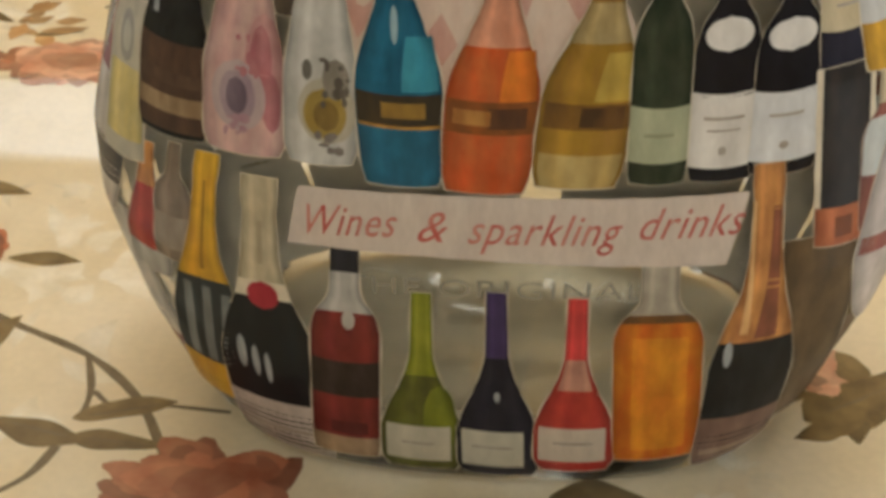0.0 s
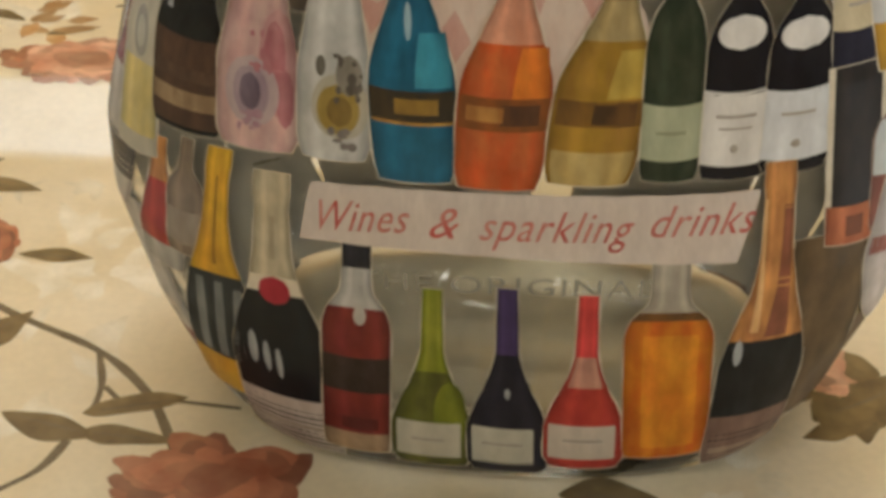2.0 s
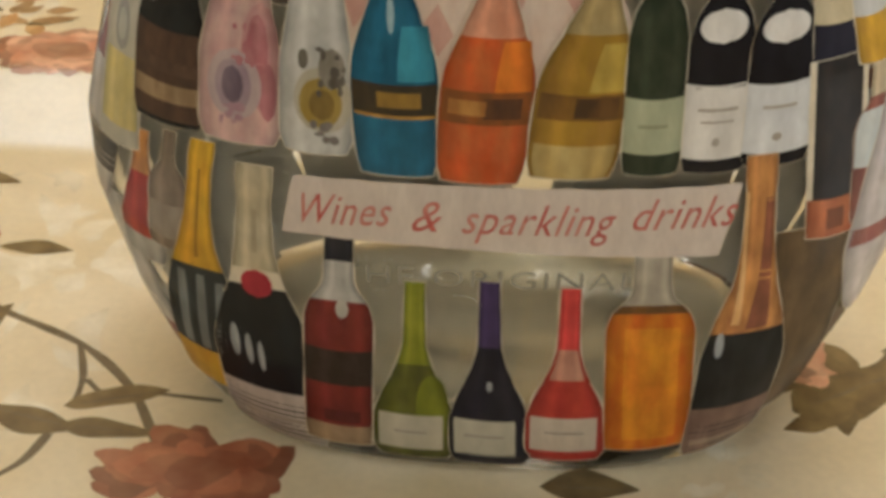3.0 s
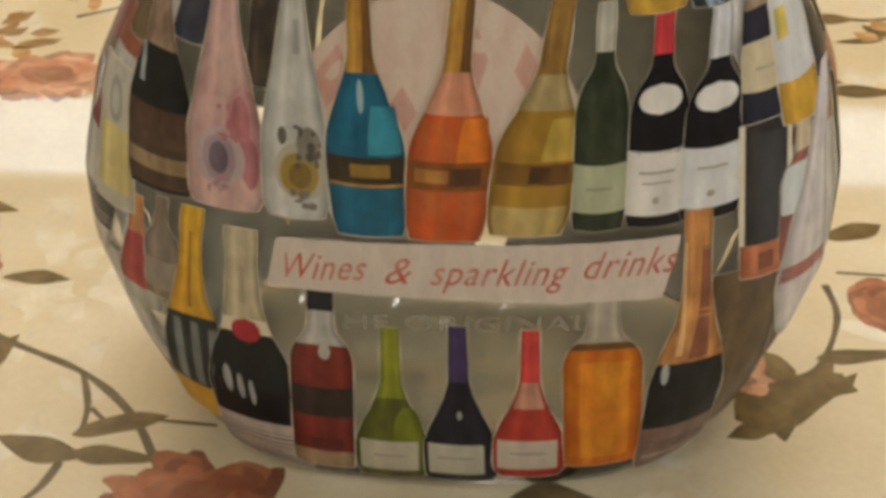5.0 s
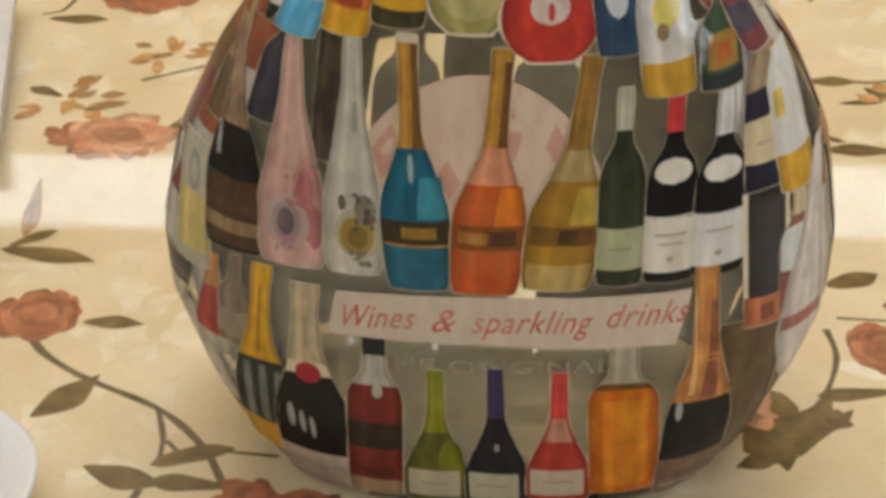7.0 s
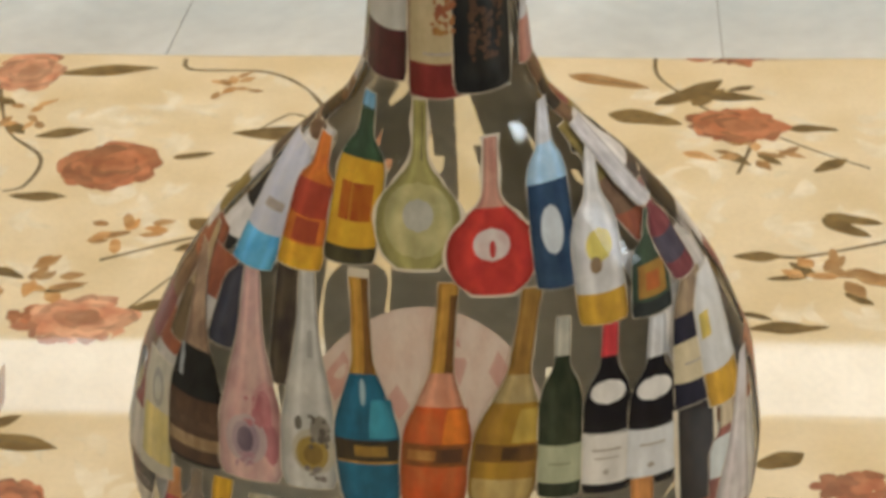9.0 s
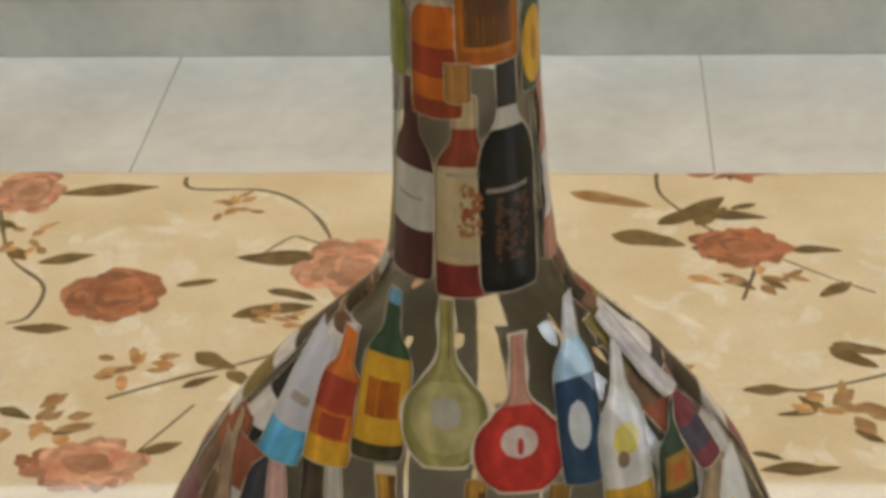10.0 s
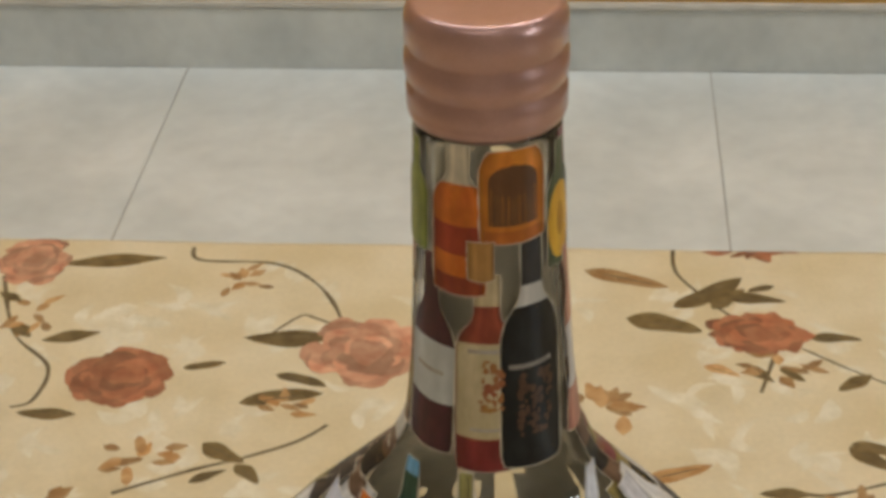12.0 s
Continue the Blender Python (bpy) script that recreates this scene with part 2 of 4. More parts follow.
bm = bmesh.new()
xs = np.concatenate([np.linspace(-0.63, -0.28, 30), np.linspace(-0.275, 0.2, 160), np.linspace(0.21, 0.63, 34)])
ys = np.concatenate([np.linspace(-0.51, -0.08, 40), np.linspace(-0.07, EDGE_Y - 0.012, 150), np.linspace(EDGE_Y - 0.008, EDGE_Y + 0.012, 14), np.linspace(EDGE_Y + 0.02, EDGE_Y + 0.16, 12)])
grid = [[bm.verts.new(on_cloth(x, y, 0.0)) for x in xs] for y in ys]
for a, b in zip(grid, grid[1:]):
    for k in range(len(xs) - 1):
        bm.faces.new((a[k], a[k + 1], b[k + 1], b[k]))
tablecloth = link_mesh("tablecloth", bm, CLOTH)
thick = tablecloth.modifiers.new("thickness", "SOLIDIFY")
thick.thickness, thick.offset = 0.0012, -1
tagged(tablecloth, "glossy cream oilcloth printed with rust flowers and olive leaves", "tablecloth")


def blade(bm, cx, cy, ang, length, width, lift, n=9, bend=0.0, blunt=0.8):
    """One pointed leaf or petal lying on the cloth."""
    ca, sa = math.cos(ang), math.sin(ang)
    rows = []
    for i in range(n):
        s = i / (n - 1)
        w = width / 2 * (math.sin(math.pi * s ** 0.85) ** blunt if 0 < s < 1 else 0.04)
        w *= 1 + 0.18 * math.sin(7 * s + 13 * length * 100)
        u = (s - 0.5) * length
        off = bend * length * math.sin(math.pi * s)
        rows.append([bm.verts.new(on_cloth(cx + u * ca - (q * w + off) * sa, cy + u * sa + (q * w + off) * ca, lift)) for q in (-1, 0, 1)])
    for a, b in zip(rows, rows[1:]):
        for k in range(2):
            bm.faces.new((a[k], a[k + 1], b[k + 1], b[k]))


def leaf(x0, y0, x1, y1, wide=0.34, material=None):
    bm = bmesh.new()
    length, ang = math.hypot(x1 - x0, y1 - y0), math.atan2(y1 - y0, x1 - x0)
    blade(bm, (x0 + x1) / 2, (y0 + y1) / 2, ang, length * 1.08, length * wide, 0.00009, 12, random.uniform(-0.06, 0.06))
    ob = part("printed_leaf", bm, material or LEAF, tablecloth)
    bm = bmesh.new()
    blade(bm, (x0 + x1) / 2, (y0 + y1) / 2, ang, length * 0.8, length * 0.035, 0.00013, 7)
    part("midrib", bm, STEM, ob)


def stem(points, width=0.0016):
    """A curved printed stalk through a few points."""
    pts = [Vector((*p, 0)) for p in points]
    fine = []
    for i in range(len(pts) - 1):
        p0, p1, p2, p3 = pts[max(i - 1, 0)], pts[i], pts[i + 1], pts[min(i + 2, len(pts) - 1)]
        for k in range(8):
            s = k / 8
            fine.append(0.5 * ((2 * p1) + (p2 - p0) * s + (2 * p0 - 5 * p1 + 4 * p2 - p3) * s * s + (3 * p1 - p0 - 3 * p2 + p3) * s ** 3))
    fine.append(pts[-1])
    bm = bmesh.new()
    last = None
    for i, p in enumerate(fine):
        d = (fine[min(i + 1, len(fine) - 1)] - fine[max(i - 1, 0)]).normalized()
        w = width / 2 * (0.7 + 0.5 * noise.noise((p.x * 90, p.y * 90, 0)) + 0.3)
        n = Vector((-d.y, d.x, 0)) * w
        row = [bm.verts.new(on_cloth(p.x + n.x, p.y + n.y, 0.00006)), bm.verts.new(on_cloth(p.x - n.x, p.y - n.y, 0.00006))]
        if last:
            bm.faces.new((last[0], last[1], row[1], row[0]))
        last = row
    part("printed_stem", bm, STEM, tablecloth)


def flower(cx, cy, rx, ry, material, petals=46):
    """A ragged many-petalled printed bloom."""
    for k in range(petals):
        bm = bmesh.new()
        f = math.sqrt((k + 0.5) / petals)
        a = k * 2.39996 + random.uniform(-0.3, 0.3)
        r = 0.72 * f
        size = random.uniform(0.42, 0.72)
        blade(bm, cx + rx * r * math.cos(a), cy + ry * r * math.sin(a), math.atan2(ry * math.sin(a), rx * math.cos(a)) + random.uniform(-0.5, 0.5), size * rx * 0.86, size * min(rx, ry) * 1.0, 0.0001 + 0.000004 * (petals - k), 10, random.uniform(-0.15, 0.15), 0.5)
        part("printed_petal", bm, material, tablecloth)


def sprig(cx, cy, r, material, n=9):
    """A loose spray of small printed petals."""
    for k in range(n):
        bm = bmesh.new()
        a, q = random.uniform(0, math.tau), r * math.sqrt(random.uniform(0.05, 1))
        blade(bm, cx + q * math.cos(a), cy + q * math.sin(a), a + random.uniform(-0.6, 0.6), r * random.uniform(0.5, 0.95), r * random.uniform(0.22, 0.4), 0.00008 + 0.000004 * k, 8)
        part("printed_petal", bm, material, tablecloth)


random.seed(4)
# pale blotches woven into the ground
for k in range(230):
    bx, by = random.uniform(-0.26, 0.17), random.uniform(-0.06, 0.31)
    if 0.062 < by < 0.13 or (abs(bx) < 0.085 and by < 0.062):
        continue
    bm = bmesh.new()
    for j in range(3):
        blade(bm, bx + random.uniform(-0.008, 0.008), by + random.uniform(-0.008, 0.008), random.uniform(0, 3.1), random.uniform(0.008, 0.02), random.uniform(0.003, 0.008), 0.00004 + 0.000008 * j, 7, random.uniform(-0.3, 0.3))
    part("printed_blotch", bm, DAMASK, tablecloth)

flower(-0.150, 0.229, 0.022, 0.020, PETAL)
flower(-0.063, 0.250, 0.025, 0.027, ROSE, 32)
flower(0.083, 0.266, 0.022, 0.014, PETAL)
flower(-0.203, 0.309, 0.017, 0.022, ROSE)
flower(0.085, 0.327, 0.022, 0.006, PETAL, 16)
flower(-0.134, 0.121, 0.023, 0.015, ROSE)
flower(-0.133, 0.031, 0.014, 0.013, PETAL)
flower(0.092, 0.031, 0.012, 0.012, PETAL)
flower(0.058, 0.004, 0.008, 0.011, ROSE, 14)
flower(-0.057, -0.044, 0.023, 0.013, PETAL, 34)
flower(0.105, 0.048, 0.014, 0.009, PETAL, 18)
flower(-0.151, 0.122, 0.010, 0.008, PETAL, 12)
sprig(-0.132, 0.183, 0.013, TAN, 12)
sprig(0.026, 0.219, 0.015, TAN, 12)
sprig(-0.115, 0.297, 0.011, TAN)
sprig(0.090, 0.244, 0.013, TAN)
sprig(0.110, 0.157, 0.016, TAN, 13)
sprig(-0.157, 0.146, 0.015, TAN, 12)
sprig(0.041, -0.034, 0.008, DAMASK, 12)
sprig(0.066, -0.004, 0.014, LEAF, 16)
sprig(-0.087, 0.213, 0.011, TAN)
sprig(-0.192, 0.27, 0.012, TAN)
leaf(-0.184, 0.252, -0.164, 0.258)
leaf(-0.181, 0.206, -0.161, 0.206)
leaf(-0.189, 0.307, -0.151, 0.313, 0.24)
leaf(-0.107, 0.257, -0.073, 0.260, 0.30)
leaf(-0.102, 0.215, -0.075, 0.222, 0.34)
leaf(-0.092, 0.233, -0.074, 0.227)
leaf(-0.111, 0.190, -0.096, 0.180, 0.45)
leaf(-0.112, 0.168, -0.101, 0.175)
leaf(-0.098, 0.178, -0.089, 0.168, 0.45)
leaf(0.073, 0.291, 0.095, 0.289)
leaf(0.054, 0.284, 0.079, 0.305)
leaf(0.036, 0.275, 0.062, 0.267, 0.45)
leaf(0.103, 0.264, 0.121, 0.264)
leaf(0.110, 0.231, 0.122, 0.241, 0.4)
leaf(0.110, 0.197, 0.124, 0.185, 0.45)
leaf(0.063, 0.244, 0.075, 0.238, 0.4, TAN)
leaf(0.041, 0.176, 0.062, 0.185, 0.34, TAN)
leaf(0.020, 0.309, 0.050, 0.298, 0.3, TAN)
leaf(0.078, 0.170, 0.094, 0.170, 0.4)
leaf(0.080, 0.122, 0.101, 0.123, 0.3)
leaf(0.079, 0.058, 0.092, 0.066, 0.6)
leaf(0.111, 0.199, 0.129, 0.194, 0.4)
leaf(0.078, 0.132, 0.087, 0.128, 0.4)
leaf(-0.119, 0.029, -0.103, 0.029, 0.34)
leaf(-0.154, 0.067, -0.126, 0.060, 0.34)
leaf(-0.153, 0.069, -0.142, 0.080, 0.36)
leaf(-0.121, -0.011, -0.109, 0.006, 0.42)
leaf(-0.102, -0.029, -0.082, -0.034, 0.36)
leaf(-0.085, -0.033, -0.067, -0.034, 0.34)
leaf(-0.086, -0.027, -0.068, -0.020, 0.36)
leaf(-0.151, 0.076, -0.152, 0.098, 0.22, TAN)
leaf(0.074, 0.010, 0.092, 0.013, 0.3)
leaf(0.086, 0.121, 0.104, 0.124, 0.3)
leaf(0.088, 0.155, 0.103, 0.159, 0.25)
leaf(0.056, -0.012, 0.078, 0.004, 0.6)
leaf(0.009, -0.041, 0.026, -0.040, 0.5)
stem([(-0.212, 0.297), (-0.197, 0.257), (-0.178, 0.235), (-0.178, 0.214), (-0.185, 0.209)])
stem([(-0.140, 0.322), (-0.135, 0.312), (-0.104, 0.310), (-0.084, 0.293), (-0.073, 0.268), (-0.086, 0.273)])
stem([(-0.137, 0.161), (-0.114, 0.174), (-0.095, 0.183), (-0.079, 0.193), (-0.070, 0.203)])
stem([(0.099, 0.257), (0.114, 0.245), (0.130, 0.234)], 0.001)
stem([(0.054, 0.328), (0.055, 0.308), (0.068, 0.286), (0.075, 0.277)])
stem([(0.089, 0.253), (0.082, 0.228)])
stem([(-0.131, 0.021), (-0.125, 0.014), (-0.112, 0.005), (-0.090, -0.006), (-0.076, -0.019), (-0.068, -0.032), (-0.064, -0.040)], 0.002)
stem([(-0.090, -0.006), (-0.086, -0.017), (-0.085, -0.026)])
stem([(-0.085, -0.018), (-0.081, -0.022)])
stem([(-0.087, -0.036), (-0.090, -0.046), (-0.099, -0.056)], 0.0018)
stem([(-0.071, -0.021), (-0.056, -0.022)], 0.001)
stem([(0.077, 0.038), (0.079, 0.025), (0.074, 0.007), (0.067, 0.002)])
stem([(0.080, 0.043), (0.100, 0.042)], 0.001)
stem([(0.140, 0.186), (0.104, 0.171), (0.093, 0.170)])
stem([(-0.119, 0.129), (-0.106, 0.157)], 0.001)
stem([(-0.100, 0.258), (-0.090, 0.272), (-0.086, 0.273)], 0.001)

for x0, y0, x1, y1, w in ((0.068, 0.283, 0.080, 0.297, 0.4), (0.082, 0.296, 0.092, 0.300, 0.4), (0.079, 0.245, 0.087, 0.235, 0.4), (0.090, 0.243, 0.098, 0.236, 0.4),
                          (-0.127, 0.236, -0.113, 0.240, 0.35), (-0.199, 0.262, -0.190, 0.254, 0.5), (-0.210, 0.285, -0.200, 0.279, 0.4), (-0.172, 0.154, -0.160, 0.148, 0.4),
                          (-0.150, 0.139, -0.138, 0.143, 0.35), (-0.120, 0.127, -0.106, 0.134, 0.4), (0.096, 0.166, 0.104, 0.158, 0.4), (0.112, 0.146, 0.120, 0.139, 0.4)):
    leaf(x0, y0, x1, y1, w)

# a folded paper tissue and a small china dish at the table's side
bm = bmesh.new()
corners = [(-0.164, 0.100), (-0.193, 0.212), (-0.33, 0.19), (-0.31, 0.07)]
for lift in (0.003, 0.0055):
    vs = [bm.verts.new((x, y, lift + 0.0085)) for x, y in corners]
    bm.faces.new(vs)
    low = [bm.verts.new((x, y, lift + 0.0068)) for x, y in corners]
    bm.faces.new(low[::-1])
    for k in range(4):
        bm.faces.new((vs[k], low[k], low[(k + 1) % 4], vs[(k + 1) % 4]))
tissue = link_mesh("paper_napkin", bm, TISSUE, smooth=False)
tagged(tissue, "pale grey folded paper napkin on the oilcloth", "napkin")
dish = link_mesh("china_dish", lathe([(0.016, 0.0), (0.018, 0.0015), (0.026, 0.005), (0.032, 0.011), (0.0325, 0.012), (0.031, 0.0122), (0.024, 0.0075), (0.012, 0.005), (0.001, 0.0048)]), CHINA)
dish.location = (-0.1385, -0.0530, 0.0012)
tagged(dish, "small white glazed china dish on the oilcloth", "dish")


# ---- the decorated bottle ----
KZ = [0, 0.004, 0.010, 0.025, 0.045, 0.060, 0.080, 0.100, 0.115, 0.127, 0.137, 0.145, 0.155, 0.170, 0.190, 0.2265]
KA = [0.0515, 0.0560, 0.0608, 0.0689, 0.0757, 0.0762, 0.0722, 0.0628, 0.0524, 0.0420, 0.0310, 0.0224, 0.0178, 0.0160, 0.0150, 0.0140]
KB = [0.0375, 0.0400, 0.0410, 0.0420, 0.0425, 0.042, 0.040, 0.036, 0.032, 0.027, 0.0225, 0.019, 0.0172, 0.0160, 0.0150, 0.0140]
CX = -0.002
SZ = np.linspace(-0.02, 0.24, 521)
kern = np.hanning(15) / np.hanning(15).sum()
SA = np.convolve(np.interp(SZ, KZ, KA), kern, "same")
SB = np.convolve(np.interp(SZ, KZ, KB), kern, "same")


def lean(z):
    """How far the flask's middle stands off its foot at that height."""
    return float(np.interp(z, [0, 0.06, 0.08, 0.1, 0.13, 0.15, 0.25], [-0.0035, -0.0021, -0.0008, 0.0002, 0.0010, 0.0021, 0.002]))


def radii(z):
    return float(np.interp(z, SZ, SA)), float(np.interp(z, SZ, SB))


def on_skin(theta, z):
    """A rounded-rectangle cross-section low down that turns into a circle in the neck."""
    a, b = radii(z)
    n = float(np.interp(z, [0, 0.08, 0.135, 0.25], [2.8, 2.4, 2, 2]))
    sn, cs = math.sin(theta), math.cos(theta)
    depth = max(0.0, 1 - abs(sn) ** n) ** (1 / n)
    return Vector((lean(z) + a * sn, -b * math.copysign(depth, cs), z))


def skin(theta, z, off=0.0):
    """A point of the bottle's surface: theta in radians from the front, z the height; off: metres out of the surface."""
    p = on_skin(theta, z)
    if off:
        up = on_skin(theta, z + 0.001) - on_skin(theta, z - 0.001)
        side = on_skin(theta + 0.012, z) - on_skin(theta - 0.012, z)
        p = p + side.cross(up).normalized() * off
    return p


ANGLES = np.concatenate([np.linspace(-math.pi, math.pi, 361)] + [np.linspace(c - 0.02, c + 0.02, 61) for c in (-math.pi / 2, math.pi / 2)])
ANGLES.sort()
ARCS = {}


def arcs(z):
    """Lengths along the skin at a height, from the front, for the angles in ANGLES."""
    key = round(z, 4)
    if key not in ARCS:
        a, b = radii(key)
        n = float(np.interp(key, [0, 0.08, 0.135, 0.25], [2.8, 2.4, 2, 2]))
        sn, cs = np.sin(ANGLES), np.cos(ANGLES)
        x, y = a * sn, -b * np.copysign(np.maximum(0, 1 - np.abs(sn) ** n) ** (1 / n), cs)
        length = np.concatenate([[0], np.cumsum(np.hypot(np.diff(x), np.diff(y)))])
        ARCS[key] = length - float(np.interp(0, ANGLES, length))
    return ARCS[key]


def beside(theta, z, d):
    """The angle that lies d metres along the skin from theta."""
    way = arcs(z)
    return float(np.interp(float(np.interp(theta, ANGLES, way)) + d, way, ANGLES))


bottle = new("decorated_bottle")
bottle.location = (CX, 0, 0.0014)
tagged(bottle, "flask-shaped glass bottle pasted with varnished paper cut-outs of drinks", "bottle")


def shell(bm, heights, off, n=150):
    """Rings of the flask, evenly spaced along its skin."""
    rings = []
    for z, up in heights:
        way = arcs(z)
        rings.append([bm.verts.new(skin(float(np.interp(way[0] + (way[-1] - way[0]) * k / n, way, ANGLES)), z, off) + Vector((0, 0, up))) for k in range(n)])
    for a, b in zip(rings, rings[1:]):
        for k in range(n):
            q = (a[k], a[(k + 1) % n], b[(k + 1) % n], b[k])
            bm.faces.new(q if off == 0 else q[::-1])
    return rings


bm = bmesh.new()
zs = np.concatenate([np.linspace(0, 0.02, 12), np.linspace(0.0225, 0.16, 74), np.linspace(0.1625, 0.2265, 16)])
outer = shell(bm, [(z, 0) for z in zs], 0)
bm.faces.new(outer[0][::-1])
inner = shell(bm, [(0.006, 0.0015)] + [(z, 0) for z in np.concatenate([np.linspace(0.0085, 0.16, 70), np.linspace(0.1625, 0.2265, 16)])], -0.0024)
bm.faces.new(inner[0])
for k in range(150):
    bm.faces.new((outer[-1][k], outer[-1][(k + 1) % 150], inner[-1][(k + 1) % 150], inner[-1][k]))
body = part("glass_body", bm, GLASS, bottle, "clear glass flask body with a thick foot")
body.visible_shadow = False
cap_mesh = lathe([
    (0.0138, 0.2248), (0.0147, 0.2250), (0.0152, 0.2262), (0.0153, 0.2272), (0.0151, 0.2278), (0.0153, 0.2284), (0.0153, 0.2312), (0.0147, 0.2320), (0.0147, 0.2326), (0.0153, 0.2334),
    (0.0156, 0.2350), (0.0155, 0.2378), (0.0147, 0.2388), (0.0147, 0.2395), (0.0154, 0.2404), (0.0154, 0.2446), (0.0152, 0.2458), (0.0146, 0.2472), (0.0139, 0.2478), (0.0131, 0.2480), (0.001, 0.2480)])
bmesh.ops.translate(cap_mesh, verts=cap_mesh.verts[:], vec=(lean(0.237), 0, 0))
cap = part("screw_cap", cap_mesh, COPPER, bottle, "ribbed rose copper screw cap")

SHAPES = {
    "wine": [(0, .88), (.03, 1), (.55, 1), (.65, .82), (.72, .46), (.76, .36), (.97, .34), (1, .3)],
    "champ": [(0, .85), (.04, 1), (.38, 1), (.5, .8), (.62, .5), (.74, .36), (.9, .31), (.93, .36), (1, .33)],
    "slim": [(0, .82), (.04, 1), (.3, 1), (.5, .75), (.65, .5), (.8, .36), (1, .28)],
    "drop": [(0, .8), (.05, 1), (.26, 1), (.4, .78), (.55, .42), (.66, .28), (1, .24)],
    "square": [(0, .95), (.04, 1), (.62, 1), (.7, .85), (.76, .5), (.8, .42), (1, .4)],
    "round": [(0, .40), (.03, .64), (.08, .83), (.16, .97), (.25, 1), (.34, .96), (.42, .82), (.5, .56), (.56, .32), (.62, .2), (.7, .16), (1, .15)],
    "bulge": [(0, .80), (.04, .92), (.16, .98), (.30, 1), (.37, .95), (.44, .80), (.52, .58), (.58, .42), (.64, .31), (.93, .27), (.95, .31), (1, .28)],
    "rect": [(0, 1), (1, 1)],
    "arch": [(0, .96), (.05, 1), (.8, 1), (.92, .88), (1, .7)],
}
LAYER = [0]
spots = random.Random(11)
FLAT = ("label", "neck_label", "bar", "picture", "box_face", "lettering", "emblem", "crest", "shine", "collar", "seal", "ribbon", "mark", "diamond", "foil_shine")
FINE = np.linspace(0, 1, 161)
WIDE = {}
for shape, prof in SHAPES.items():
    rough = np.interp(FINE, [p[0] for p in prof], [p[1] for p in prof])
    WIDE[shape] = np.convolve(np.pad(rough, 6, mode="edge"), np.hanning(13) / np.hanning(13).sum(), "valid")


def speckle(name, s0, s1, left, right, colours, n, size):
    """An ornate printed device: many small strokes between two heights and two sides."""
    return [(name, s0, s1, colours, size, (left, right, n), "spray")]


def cutout(name, label, shape, tb, zb, tt, zt, width, pieces, border=None, coarse=False):
    """A paper picture of a drink pasted on the glass, from its base (tb, zb) to its top (tt, zt), in degrees and metres.
    pieces: (name, from, to, colours, share of the width, sideways shift, 'oval' or '')."""
    LAYER[0] += 1
    base = 0.00012 + 0.00007 * LAYER[0] if coarse else 0.0005 + 0.000022 * LAYER[0]
    tall = math.hypot(zt - zb, math.radians(tt - tb) * 0.04)
    border = spots.uniform(0.00008, 0.00022) if border is None else border * 0.6
    front = max(abs(tb), abs(tt)) < 89
    bow = 0.3 if zt < 0.07 and max(abs(tb), abs(tt)) > 38 else 0.0
    xb, xt = (on_skin(math.radians(t), z).x for t, z in ((tb, zb), (tt, zt)))
    wob = spots.uniform(0, 6)

    def middle(s, z):
        """A straight centre line over the front, a wound one round the back."""
        wound = math.radians(tb + (tt - tb) * s)
        if not front:
            return wound
        return bow * wound + (1 - bow) * math.asin(max(-0.9995, min(0.9995, (xb + (xt - xb) * s - lean(z)) / radii(z)[0])))

    def strip(s0, s1, share, shift, form, off, grow=0.0, bm=None):
        n, m = max(10 if form else 4, int((24 if coarse else 44) * (s1 - s0)) + 2), (11 if coarse else 13 if share > 0.3 else 5)
        bm = bm or bmesh.new()
        uv = bm.loops.layers.uv.verify()
        rows = []
        for i in range(n + 1):
            s = s0 + (s1 - s0) * i / n
            half = width / 2 * float(np.interp(s, FINE, WIDE[shape])) * share
            if form:
                half = width / 2 * share * math.sqrt(max(0.0, 1 - (2 * i / n - 1) ** 2))
            half += grow * (1 + 0.5 * math.sin(23 * s + wob)) if grow else 0
            z = zb + (zt - zb) * s
            th = middle(s, z)
            row = []
            for j in range(m):
                q = 2 * j / (m - 1) - 1
                d = q * half + shift * width / 2
                dip = 0.0 if form or s > 0.5 else 0.0007 * (1 - (d / (width / 2)) ** 2)
                row.append((bm.verts.new(skin(beside(th, z, d), z - dip, off)), 0.5 + 0.5 * d / (width / 2 * float(np.interp(s, FINE, WIDE[shape])) + 1e-6), s))
            rows.append(row)
        for a, b in zip(rows, rows[1:]):
            for j in range(m - 1):
                quad = (a[j], a[j + 1], b[j + 1], b[j])
                f = bm.faces.new([v[0] for v in quad])
                for loop, v in zip(f.loops, quad):
                    loop[uv].uv = (v[1], v[2])
        return bm

    g = border / tall
    sheet = part(name, strip(-g, 1 + g, 1, 0, "", base, border), PAPER, bottle, label)
    for k, (pname, s0, s1, colours, share, shift, form) in enumerate(pieces):
        off = base + 0.000012 + 0.000003 * min(k, 8) + 0.0000004 * k
        if form == "spray":
            left, right, n = shift
            bm = bmesh.new()
            for i in range(n):
                s, w, h = spots.uniform(s0, s1), share * spots.uniform(0.4, 1.2), spots.uniform(0.006, 0.022)
                strip(s - h, s + h, w, spots.uniform(left + w / 2, right - w / 2), "oval", off + 0.0000003 * i, bm=bm)
        else:
            bm = strip(s0, s1, share, shift, form, off)
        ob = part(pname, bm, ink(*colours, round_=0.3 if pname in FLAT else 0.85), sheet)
        if form == "spray":
            tagged(ob, kind="stuff")
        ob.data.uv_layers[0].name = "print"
    return sheet


